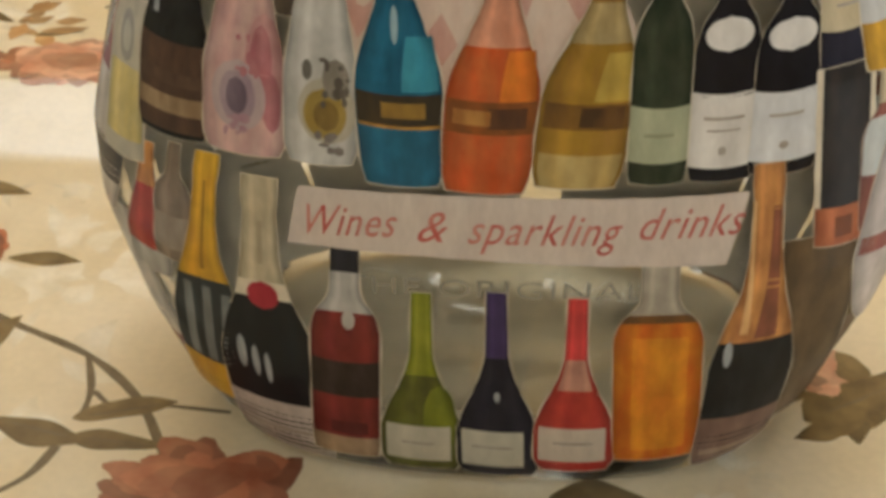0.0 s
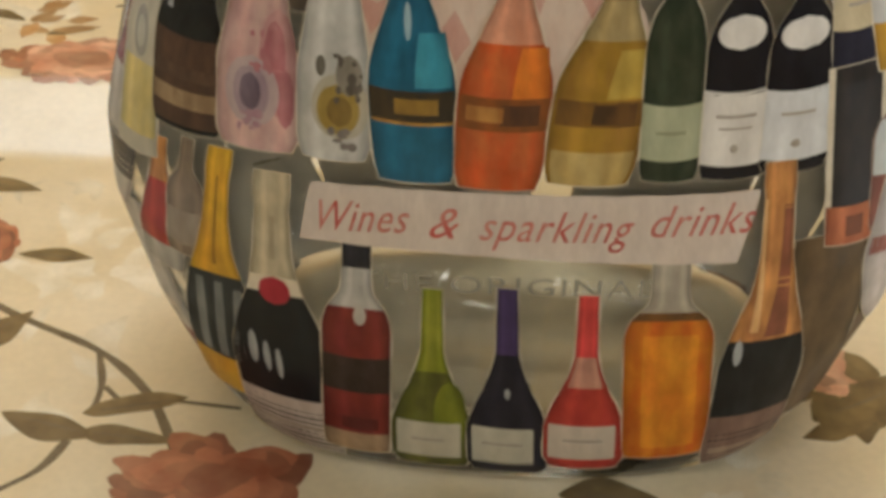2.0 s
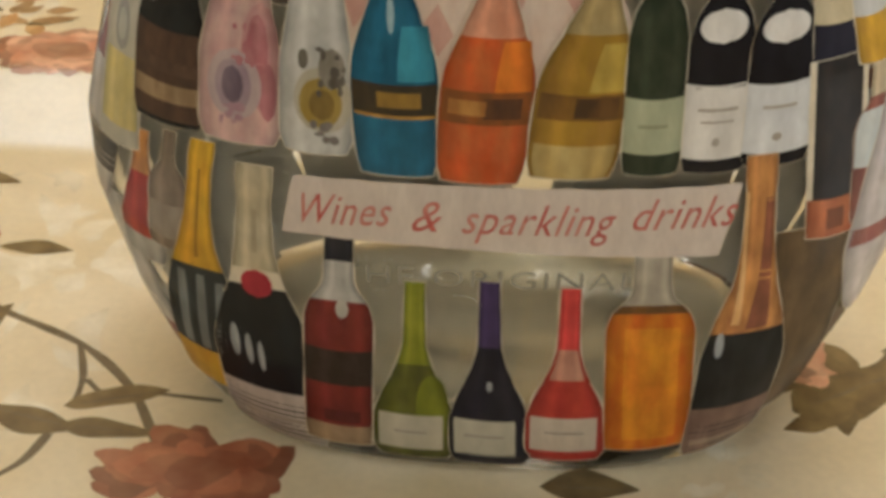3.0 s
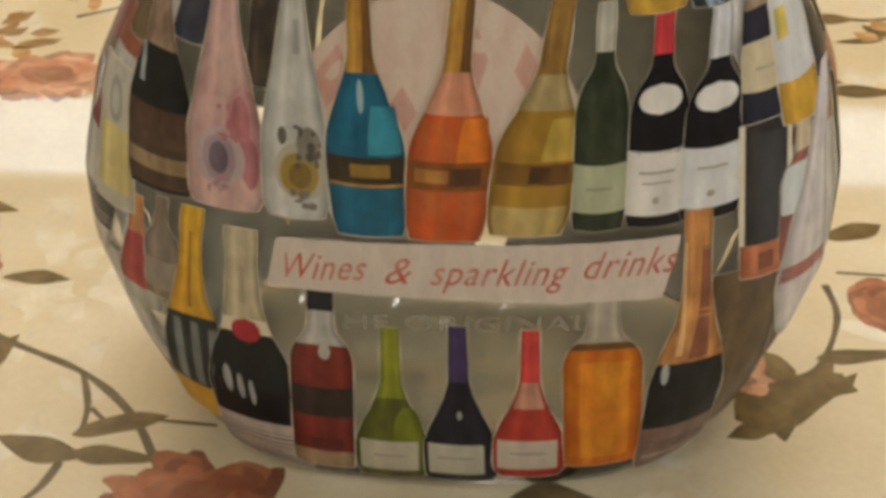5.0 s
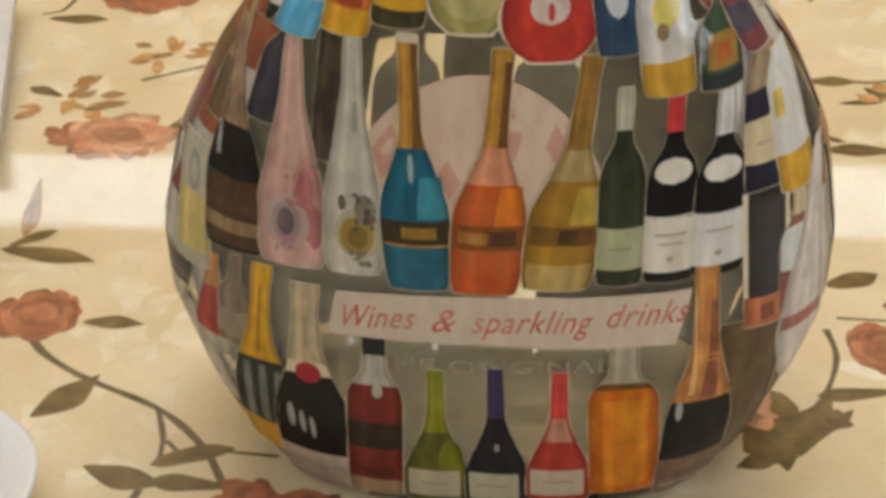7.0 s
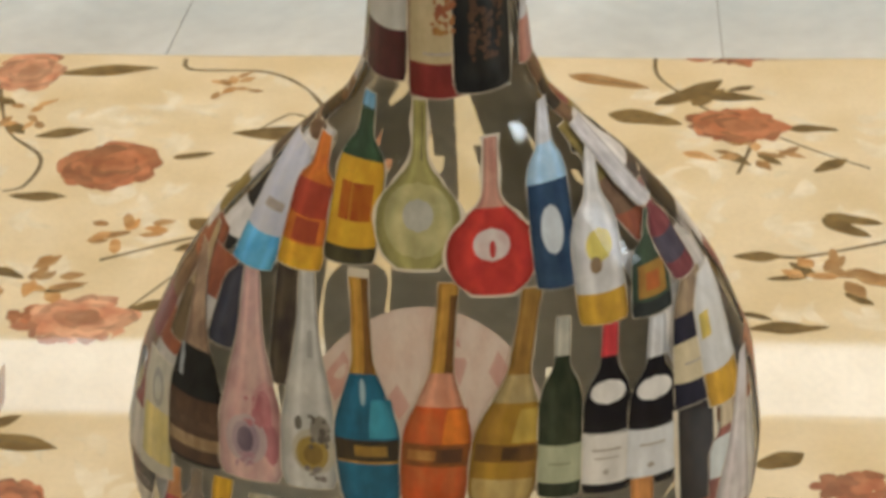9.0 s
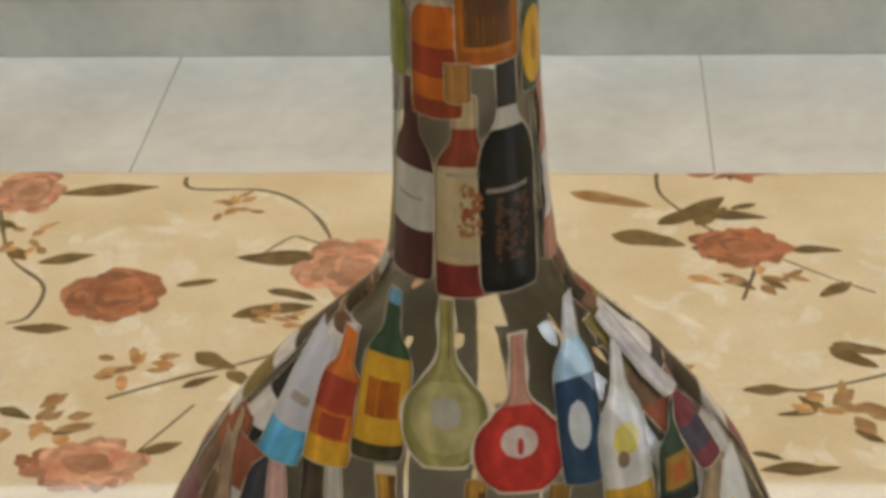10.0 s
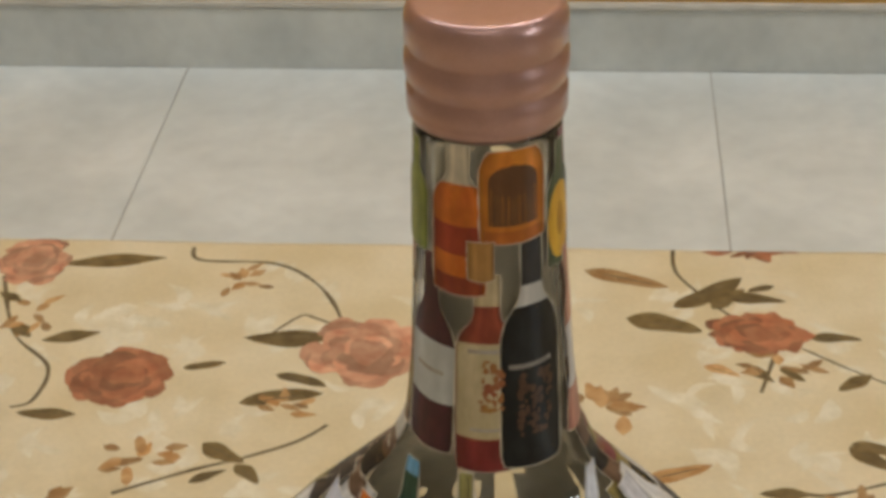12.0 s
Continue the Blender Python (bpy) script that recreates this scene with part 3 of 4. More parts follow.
BLACK = ((0.007, 0.007, 0.009), (0.016, 0.018, 0.02))
NAVY = ((0.006, 0.005, 0.009), (0.01, 0.009, 0.014))
INKY = ((0.008, 0.011, 0.015), (0.01, 0.011, 0.013))
BOTTLE_GREEN = ((0.018, 0.028, 0.016), (0.04, 0.05, 0.03))
WHITE_INK = ((0.74, 0.72, 0.70), (0.62, 0.60, 0.58))
CREAM_INK = ((0.60, 0.52, 0.36), (0.5, 0.42, 0.27))
GREY = ((0.45, 0.44, 0.42), (0.3, 0.28, 0.26))
BAR = ((0.32, 0.27, 0.24), (0.42, 0.38, 0.34))
GOLD = ((0.52, 0.29, 0.06), (0.30, 0.15, 0.03))
COPPER_INK = ((0.58, 0.27, 0.09), (0.30, 0.12, 0.05))
RED = ((0.52, 0.045, 0.035), (0.40, 0.03, 0.03))
MAROON = ((0.17, 0.022, 0.02), (0.10, 0.015, 0.015))
BROWN = ((0.10, 0.055, 0.038), (0.055, 0.032, 0.024))
AMBER = ((0.60, 0.20, 0.015), (0.50, 0.10, 0.01))
YELLOW_INK = ((0.66, 0.40, 0.04), (0.58, 0.30, 0.03))
SHINE = ((0.42, 0.45, 0.48), (0.2, 0.22, 0.24))

# the old pale pink label under the cut-outs
bm = bmesh.new()
rows = []
for i in range(13):
    r = i / 12
    rows.append([bm.verts.new(skin(math.radians(-2 + 23 * r * math.cos(math.pi * j / 28) * -1), 0.086 + 0.0245 * r * math.sin(math.pi * j / 28) - 0.010 * (1 - r), 0.0004)) for j in range(29)])
for a, b in zip(rows, rows[1:]):
    for j in range(28):
        bm.faces.new((a[j], a[j + 1], b[j + 1], b[j]))
fan = part("fan_label", bm, ink((0.62, 0.47, 0.40), (0.68, 0.57, 0.50), round_=0.0), bottle, "pale pink fan-shaped paper label")
for th, z, w, h in ((-18, 0.094, 0.007, 0.012), (-6.5, 0.088, 0.006, 0.010), (5, 0.098, 0.004, 0.012), (13, 0.096, 0.005, 0.010)):
    bm = bmesh.new()
    ts = [skin(math.radians(th) + dx / 0.065, z + dz, 0.00044) for dx, dz in ((-w / 2, 0), (0, -h / 2), (w / 2, 0), (0, h / 2))]
    bm.faces.new([bm.verts.new(p) for p in ts])
    part("diamond_print", bm, ink((0.54, 0.30, 0.25), (0.60, 0.38, 0.33), round_=0.0), fan)

CUT = "paper_cutout"
cutout(CUT, "cut-out of a small red bottle with an orange top", "slim", -56, .0370, -51.5, .0635, .0115, [("liquid", 0, .2, GREY, 1, 0, ""), ("liquid", .2, .68, ((.42, .06, .04), (.3, .03, .03)), 1, 0, ""), ("cap", .68, 1, COPPER_INK, 1, 0, "")])
cutout(CUT, "cut-out of a pale yellow bottle with a grey diamond label", "rect", -58.3, .0594, -67, .0860, .0120, [("picture", 0, 1, ((.42, .40, .34), (.52, .5, .42)), 1, 0, ""), ("liquid", .12, .58, ((.60, .50, .20), (.52, .46, .24)), .9, 0, ""), ("diamond", .6, .92, ((.24, .24, .23), (.36, .35, .33)), .4, 0, "oval"), ("diamond", .66, .86, ((.5, .5, .46), (.4, .4, .36)), .24, 0, "oval")])
cutout(CUT, "cut-out of a grey-brown bottle", "wine", -47.5, .0420, -45.2, .0650, .0085, [("glass", 0, 1, ((.20, .155, .12), (.28, .22, .17)), 1, 0, ""), ("label", .1, .4, ((.34, .29, .23), (.26, .21, .17)), 1, 0, "")])
cutout(CUT, "cut-out of a brown bottle with gold foil", "champ", -62, .0925, -77, .1160, .0095, [("glass", 0, .5, ((.16, .11, .06), (.10, .07, .04)), 1, 0, ""), ("foil", .5, 1, ((.40, .30, .18), (.25, .18, .1)), 1, 0, "")])
cutout(CUT, "cut-out of a dark blue bottle", "wine", -47, .096, -55, .118, .0100, [("glass", 0, 1, ((.03, .035, .06), (.05, .05, .07)), 1, 0, "")])
cutout(CUT, "cut-out of a dark brown bottle neck", "rect", -30, .091, -38, .116, .0062, [("glass", 0, 1, ((.045, .035, .035), (.09, .07, .05)), 1, 0, "")])
cutout(CUT, "cut-out of a black sparkling wine bottle with a brown label", "champ", -46.2, .0666, -76.8, .1113, .0160, [("glass", 0, .62, BLACK, 1, 0, ""), ("label", .02, .36, BROWN, 1, 0, ""), ("ribbon", .09, .16, ((.36, .26, .16), (.22, .14, .08)), .96, 0, ""), ("ribbon", .2, .25, ((.07, .04, .03), (.12, .07, .05)), .9, 0, ""), ("foil", .58, 1, ((.34, .24, .17), (.18, .11, .08)), 1, 0, ""), ("shine", .44, .58, SHINE, .1, -.55, "")])
cutout(CUT, "cut-out of a pale pink frosted bottle with a grey and red crest", "slim", -32.5, 0.0666, -49.6, 0.1137, 0.0156, [("glass", 0, 1, ((.60, .42, .40), (.50, .30, .30)), 1, 0, ""), ("blush", .12, .50, ((.46, .22, .23), (.54, .32, .32)), .46, .50, "oval"), ("blush", .20, .46, ((.36, .11, .14), (.44, .2, .22)), .26, .42, "oval"), ("blush", .08, .30, ((.36, .13, .16), (.44, .2, .22)), .22, .68, "oval"),
    ("crest", .07, .33, ((.42, .33, .36), (.5, .4, .42)), .66, -.12, "oval"), ("crest", .10, .30, ((.30, .22, .28), (.38, .3, .34)), .44, -.14, "oval"), ("crest", .13, .27, ((.12, .09, .13), (.2, .15, .2)), .26, -.16, "oval")] + speckle("crest", .05, .12, -.5, .3, ((.36, .2, .26), (.44, .3, .34)), 10, .10) + speckle("crest", .28, .44, -.2, .5, ((.40, .14, .17), (.48, .24, .26)), 12, .09))
cutout(CUT, "cut-out of a frosted white bottle with a gold and black crest", "slim", -20.7, 0.0667, -32.5, 0.116, 0.0129, [("glass", 0, 1, ((.55, .55, .54), (.46, .46, .45)), 1, 0, ""), ("mark", .62, .74, ((.32, .31, .3), (.4, .4, .4)), .2, .1, ""), ("crest", .06, .30, ((.40, .36, .28), (.46, .43, .36)), .78, .18, "oval"), ("crest", .08, .26, ((.30, .21, .05), (.36, .26, .08)), .58, .12, "oval"), ("crest", .11, .22, ((.17, .11, .03), (.25, .17, .05)), .34, .16, "oval"), ("crest", .22, .36, ((.20, .18, .15), (.3, .28, .25)), .36, .42, "oval"), ("crest", .28, .35, ((.09, .08, .07), (.15, .14, .12)), .14, -.35, "oval")] + speckle("crest", .20, .42, .0, .8, ((.08, .07, .06), (.16, .14, .12)), 12, .12) + speckle("crest", .04, .10, -.5, .6, ((.14, .12, .12), (.25, .22, .2)), 8, .12))
cutout(CUT, "cut-out of a bright blue sparkling bottle with a gold collar", "bulge", -9.5, 0.0641, -18.9, 0.1174, 0.0148, [("liquid", 0, .58, ((.008, .085, .16), (.015, .14, .25)), 1, 0, ""), ("reflection", .31, .48, ((.05, .30, .43), (.03, .22, .34)), .42, .5, ""), ("label", .2, .3, ((.03, .025, .02), (.06, .04, .02)), .98, 0, ""), ("lettering", .225, .275, ((.34, .2, .04), (.2, .12, .03)), .5, .1, ""), ("band", .19, .2, GOLD, .95, 0, ""), ("foil", .58, .97, GOLD, 1, 0, ""), ("foil_shade", .58, .97, ((.13, .06, .02), (.2, .1, .03)), .35, .18, ""), ("shine", .44, .56, ((.45, .58, .65), (.25, .4, .48)), .08, -.05, "oval")])
cutout(CUT, "cut-out of an orange-red sparkling bottle with a gold neck", "bulge", 0.9, 0.0636, 3.5, 0.1157, 0.0156, [("liquid", 0, .48, ((.52, .085, .02), (.46, .13, .04)), 1, 0, ""), ("glass", .48, .62, ((.58, .28, .19), (.5, .2, .12)), 1, 0, ""), ("reflection", .31, .47, ((.70, .22, .03), (.6, .14, .02)), .38, .52, ""), ("label", .2, .31, ((.30, .09, .02), (.16, .06, .02)), .95, 0, ""), ("lettering", .22, .29, ((.07, .03, .02), (.12, .05, .02)), .4, .35, ""), ("lettering", .23, .28, ((.5, .25, .07), (.3, .12, .03)), .4, -.4, ""), ("foil", .62, 1, GOLD, 1, 0, ""), ("foil_shade", .62, .95, ((.13, .06, .02), (.2, .1, .03)), .35, .18, "")])
cutout(CUT, "cut-out of a golden yellow sparkling bottle", "bulge", 12.2, 0.0651, 23.1, 0.114, 0.0157, [("liquid", 0, .5, ((.36, .21, .025), (.3, .16, .03)), 1, 0, ""), ("glass", .5, .62, ((.42, .33, .17), (.34, .25, .11)), 1, 0, ""), ("reflection", .31, .47, ((.50, .36, .08), (.42, .28, .05)), .42, .5, ""), ("base", 0, .12, ((.5, .38, .16), (.4, .28, .1)), .9, 0, ""), ("label", .21, .3, ((.22, .11, .02), (.12, .06, .02)), .9, 0, ""), ("lettering", .22, .29, ((.07, .035, .015), (.15, .07, .02)), .45, .3, ""), ("foil", .62, 1, ((.22, .12, .03), (.36, .2, .05)), 1, 0, "")])
cutout(CUT, "cut-out of a slender dark green wine bottle with a pale green label", "wine", 22.7, 0.0658, 28.5, 0.1072, 0.0096, [("glass", 0, .8, BOTTLE_GREEN, 1, 0, ""), ("label", .09, .32, ((.42, .45, .32), (.36, .39, .27)), 1, 0, ""), ("bar", .2, .215, ((.28, .3, .2), (.3, .32, .22)), .5, 0, ""), ("capsule", .8, 1, ((.45, .44, .38), (.38, .37, .32)), 1, 0, "")])
cutout(CUT, "cut-out of a red wine bottle with a red capsule and white labels", "wine", 31.5, 0.0659, 39.5, 0.1053, 0.0109, [("glass", 0, .8, NAVY, 1, 0, ""), ("label", .06, .38, WHITE_INK, 1, 0, ""), ("neck_label", .53, .67, WHITE_INK, .72, 0, "oval"), ("bar", .27, .285, BAR, .6, 0, ""), ("bar", .22, .23, BAR, .5, 0, ""), ("emblem", .1, .14, BAR, .12, 0, "oval"), ("capsule", .8, 1, ((.56, .05, .06), (.46, .04, .05)), 1, 0, "")])
cutout(CUT, "cut-out of a red wine bottle with a white capsule and white labels", "wine", 40.8, 0.0662, 51.9, 0.1031, 0.0117, [("glass", 0, .8, NAVY, 1, 0, ""), ("label", .06, .38, ((.70, .72, .75), (.6, .61, .64)), 1, 0, ""), ("neck_label", .53, .67, WHITE_INK, .72, 0, "oval"), ("bar", .27, .285, BAR, .5, 0, ""), ("emblem", .1, .14, BAR, .14, 0, "oval"), ("capsule", .78, 1, ((.58, .59, .61), (.5, .5, .52)), 1.15, 0, "")])
cutout(CUT, "cut-out of a big brown bottle", "rect", 61, .0120, 50.3, .0530, .0165, [("glass", 0, 1, ((.13, .085, .045), (.09, .06, .035)), 1, 0, "")], 0.0002)
cutout(CUT, "cut-out of a dark bottle with a cream label", "arch", 54, .0815, 71, .1075, .0112, [("glass", 0, 1, ((.015, .014, .03), (.02, .02, .04)), 1, 0, ""), ("label", .24, .55, CREAM_INK, 1, 0, ""), ("bar", .38, .4, BAR, .5, 0, ""), ("foil", .75, 1, ((.3, .22, .14), (.2, .14, .1)), 1, 0, "")])
cutout(CUT, "cut-out of a tall black box with an orange foot", "rect", 53.4, 0.0509, 53.9, 0.0819, 0.0114, [("box_face", .24, 1, ((.022, .02, .024), (.035, .03, .03)), .82, 0, ""), ("foot", 0, .24, ((.45, .15, .07), (.36, .1, .05)), 1, 0, ""), ("emblem", .05, .18, ((.18, .06, .03), (.25, .08, .04)), .3, 0, "")])
cutout(CUT, "cut-out of a white labelled bottle of yellow drink", "arch", 64, .0800, 79, .1060, .0110, [("label", .28, 1, ((.62, .62, .62), (.54, .54, .53)), 1, 0, ""), ("liquid", 0, .28, ((.62, .36, .04), (.5, .28, .05)), 1, 0, ""), ("stripe", .55, .75, ((.60, .47, .13), (.5, .38, .1)), .3, -.5, "")])
cutout(CUT, "cut-out of a white and red bottle with a pale blue label", "square", 62.5, 0.0518, 63.5, 0.0792, 0.011, [("glass", 0, 1, ((.32, .12, .10), (.24, .09, .08)), 1, 0, ""), ("label", .38, .72, ((.52, .60, .64), (.6, .63, .64)), .95, 0, ""), ("emblem", .1, .34, ((.62, .58, .55), (.5, .4, .38)), .5, .1, "oval"), ("cap", .8, 1, ((.6, .5, .36), (.5, .42, .3)), 1, 0, "")])
cutout(CUT, "cut-out of a white bottle with grey shading", "slim", 76, .030, 78, .0860, .0150, [("glass", 0, 1, ((.60, .57, .58), (.48, .43, .45)), 1, 0, ""), ("blush", .3, .36, ((.35, .14, .12), (.3, .1, .1)), .9, 0, "")])
LAYER[0] = 12
cutout(CUT, "cut-out of a yellow-foiled sparkling bottle with grey stripes", "champ", -52.5, .0120, -38.5, .0650, .0150, [("glass", 0, .55, ((.035, .045, .05), (.02, .025, .025)), 1, 0, ""), ("label", .0, .16, YELLOW_INK, 1, 0, ""), ("stripe", .17, .5, ((.19, .21, .22), (.14, .15, .16)), .14, -.5, ""), ("stripe", .17, .5, ((.19, .21, .22), (.14, .15, .16)), .14, .05, ""), ("stripe", .17, .48, ((.19, .21, .22), (.14, .15, .16)), .14, .6, ""), ("foil", .52, 1, YELLOW_INK, 1, 0, ""), ("lettering", .56, .9, ((.3, .16, .02), (.4, .22, .03)), .1, 0, "")])
cutout(CUT, "cut-out of a black sparkling bottle with a red seal and white label", "champ", -40.5, 0.002, -29.5, 0.0625, 0.0201, [("glass", 0, .6, INKY, 1, 0, ""), ("label", .0, .22, ((.56, .50, .48), (.46, .40, .38)), 1, 0, ""), ("bar", .1, .115, BAR, .6, 0, ""), ("foil", .66, 1, ((.52, .46, .34), (.42, .36, .25)), 1, 0, ""), ("bar", .72, .86, ((.33, .28, .2), (.4, .34, .24)), .14, 0, ""), ("seal", .56, .66, ((.42, .03, .05), (.34, .02, .04)), .3, 0, "oval"), ("shine", .32, .45, SHINE, .09, -.55, "oval"), ("shine", .3, .42, SHINE, .07, -.28, "oval"), ("shine", .28, .4, SHINE, .06, -.05, "oval")])
cutout(CUT, "cut-out of a square dark red liqueur bottle with a black cap", "square", -24.5, 0.0053, -17.1, 0.0518, 0.0127, [("liquid", .1, .7, ((.20, .028, .022), (.15, .02, .02)), 1, 0, ""), ("base", 0, .1, ((.38, .26, .17), (.3, .2, .12)), 1, 0, ""), ("shoulder", .7, .88, ((.46, .45, .44), (.38, .37, .36)), 1, 0, ""), ("drip", .62, .71, ((.5, .47, .43), (.42, .4, .38)), .18, .1, "oval"), ("band", .31, .48, ((.03, .018, .015), (.05, .03, .025)), 1, 0, ""), ("lettering", .12, .18, ((.09, .012, .012), (.12, .02, .02)), .55, .1, ""), ("cap", .88, 1, ((.012, .012, .02), (.02, .02, .03)), 1, 0, "")])
cutout(CUT, "cut-out of an olive green decanter bottle with a white label", "drop", -9.9, 0.0038, -7.0, 0.0434, 0.0148, [("glass", 0, .58, ((.085, .085, .02), (.12, .13, .02)), 1, 0, ""), ("glow", .1, .5, ((.20, .22, .02), (.15, .17, .02)), .4, .45, "oval"), ("label", .06, .27, ((.52, .49, .40), (.45, .42, .34)), .8, -.08, ""), ("bar", .16, .175, BAR, .4, -.1, ""), ("capsule", .55, 1, ((.20, .22, .02), (.26, .27, .03)), 1, 0, "")])
cutout(CUT, "cut-out of a black decanter bottle with a violet neck and white label", "drop", 4.6, 0.0033, 2.9, 0.0444, 0.0148, [("glass", 0, .7, ((.012, .011, .022), (.02, .018, .03)), 1, 0, ""), ("label", .06, .27, ((.52, .50, .42), (.45, .43, .36)), .76, -.12, ""), ("bar", .17, .185, BAR, .5, -.12, ""), ("capsule", .66, 1, ((.05, .03, .11), (.04, .025, .09)), 1, 0, ""), ("shine", .42, .48, SHINE, .07, 0, "oval")])
cutout(CUT, "cut-out of a red decanter bottle with a white label", "drop", 18.2, 0.0056, 13.6, 0.0438, 0.0143, [("glass", 0, .68, ((.44, .05, .035), (.36, .035, .03)), 1, 0, ""), ("neck_glass", .5, .68, ((.50, .27, .2), (.42, .18, .14)), .8, 0, ""), ("label", .06, .27, ((.56, .49, .42), (.48, .42, .36)), .84, -.04, ""), ("bar", .17, .185, BAR, .5, 0, ""), ("capsule", .66, 1, ((.62, .06, .06), (.52, .05, .05)), 1, 0, "")])
cutout(CUT, "cut-out of a square amber spirit bottle with a clear neck", "square", 33.2, 0.008, 24.1, 0.0524, 0.0155, [("liquid", 0, .7, AMBER, 1, 0, ""), ("glow", .06, .62, ((.66, .27, .02), (.56, .17, .015)), .62, .05, ""), ("neck_glass", .7, .96, ((.44, .40, .34), (.34, .30, .25)), 1, 0, ""), ("collar", .69, .73, ((.10, .05, .02), (.18, .08, .02)), 1, 0, ""), ("cap", .95, 1, ((.05, .02, .02), (.08, .03, .03)), 1.25, 0, "")])
cutout(CUT, "cut-out of a black sparkling bottle with copper foil and a brown label", "champ", 54, 0.0035, 39.0, 0.0678, 0.0158, [("glass", 0, .55, BLACK, 1, 0, ""), ("label", 0, .2, ((.24, .15, .12), (.17, .1, .08)), 1, 0, ""), ("bar", .05, .075, ((.36, .26, .2), (.28, .2, .16)), .8, 0, ""), ("foil", .47, 1, COPPER_INK, 1, 0, ""), ("foil_shade", .48, .88, ((.28, .1, .06), (.18, .07, .04)), .3, .2, ""), ("foil_shine", .5, .9, ((.78, .5, .25), (.6, .35, .15)), .12, -.3, ""), ("shine", .38, .47, SHINE, .1, -.6, "oval")])
# upper row, on the shoulder
LAYER[0] = 16
cutout(CUT, "cut-out of a pale blue and white bottle", "rect", -50.0, 0.1136, -75.1, 0.1362, 0.0117, [("picture", .25, 1, ((.46, .48, .58), (.54, .54, .58)), 1, 0, ""), ("bright_blue", 0, .3, ((.08, .34, .62), (.14, .46, .7)), 1, 0, ""), ("bar", .5, .55, BAR, .5, 0, "")])
cutout(CUT, "cut-out of an orange bottle with a red band", "square", -35.1, 0.1161, -60.8, 0.1396, 0.0111, [("liquid", 0, 1, ((.56, .17, .03), (.48, .12, .03)), 1, 0, ""), ("base", 0, .2, YELLOW_INK, 1, 0, ""), ("band", .42, .66, ((.38, .055, .03), (.3, .05, .03)), 1, 0, ""), ("emblem", .22, .4, ((.36, .07, .03), (.3, .05, .03)), .55, 0, "")])
cutout(CUT, "cut-out of a green-necked bottle with a yellow label", "wine", -22.1, 0.1188, -49.0, 0.1509, 0.0116, [("glass", 0, 1, ((.05, .10, .055), (.035, .06, .04)), 1, 0, ""), ("label", .1, .6, YELLOW_INK, .96, 0, ""), ("lettering", .26, .48, ((.36, .08, .02), (.45, .16, .02)), .22, -.4, ""), ("lettering", .26, .48, ((.36, .08, .02), (.45, .16, .02)), .2, .05, ""), ("lettering", .26, .48, ((.36, .08, .02), (.45, .16, .02)), .2, .45, ""), ("foot", 0, .1, ((.07, .06, .03), (.04, .04, .03)), 1, 0, ""), ("cap", .9, 1, ((.12, .3, .5), (.2, .4, .6)), 1, 0, "")])
cutout(CUT, "cut-out of a round pale green bottle with a thin neck", "round", -4.3, 0.1189, -12.7, 0.1519, 0.0182, [("glass", 0, 1, ((.36, .33, .13), (.30, .27, .1)), 1, 0, ""), ("rim", .04, .5, ((.46, .43, .22), (.4, .36, .17)), .8, 0, "oval"), ("emblem", .2, .4, ((.50, .50, .45), (.38, .37, .32)), .36, 0, "oval"), ("neck_stripe", .62, .97, ((.03, .03, .03), (.06, .05, .05)), .07, .06, "")], .0010)
cutout(CUT, "cut-out of a round red bottle with a white emblem", "round", 13.6, 0.1137, 25.1, 0.1434, 0.0194, [("glass", 0, .55, RED, 1, 0, ""), ("neck_glass", .55, 1, ((.52, .28, .22), (.44, .2, .16)), 1, 0, ""), ("emblem", .2, .42, ((.66, .60, .58), (.55, .4, .4)), .4, 0, "oval"), ("mark", .22, .34, ((.5, .05, .05), (.5, .06, .05)), .07, .02, "oval")], .0009)
# its pale blue glow piece is a window reflection painted into the print
cutout(CUT, "cut-out of a navy bottle with a white round label", "square", 29.6, 0.1137, 67.8, 0.147, 0.0096, [("glass", 0, .62, ((.02, .045, .10), (.03, .07, .13)), 1, 0, ""), ("emblem", .18, .46, ((.56, .60, .64), (.46, .5, .54)), .5, 0, "oval"), ("glow", .58, .8, ((.30, .48, .66), (.45, .6, .74)), 1, 0, ""), ("neck_glass", .78, 1, ((.56, .58, .62), (.46, .46, .5)), 1, 0, "")])
cutout(CUT, "cut-out of a white bottle with a yellow sprig and golden foot", "wine", 37.7, 0.1049, 79.8, 0.1368, 0.0114, [("glass", 0, 1, ((.58, .57, .56), (.5, .49, .5)), 1, 0, ""), ("foot", 0, .2, ((.52, .31, .04), (.42, .24, .04)), 1, 0, ""), ("sprig", .36, .56, ((.60, .52, .14), (.5, .4, .1)), .55, .1, "oval"), ("sprig", .3, .4, ((.2, .14, .1), (.3, .2, .1)), .25, -.1, "oval")])
cutout(CUT, "cut-out of a green bottle with a gold label", "square", 51.1, 0.1041, 72.9, 0.1219, 0.0105, [("glass", 0, 1, ((.045, .075, .045), (.03, .05, .035)), 1, 0, ""), ("label", .2, .52, ((.34, .19, .04), (.26, .13, .03)), .7, 0, ""), ("emblem", .27, .46, ((.42, .12, .03), (.3, .1, .03)), .35, 0, ""), ("foot", 0, .16, ((.025, .03, .03), (.02, .025, .025)), 1, 0, "")])
cutout(CUT, "cut-out of a maroon bottle", "wine", 69, .1080, 80, .1260, .0085, [("glass", 0, 1, ((.14, .035, .045), (.2, .06, .07)), 1, 0, ""), ("label", .2, .5, ((.05, .045, .07), (.08, .07, .1)), .95, 0, "")])
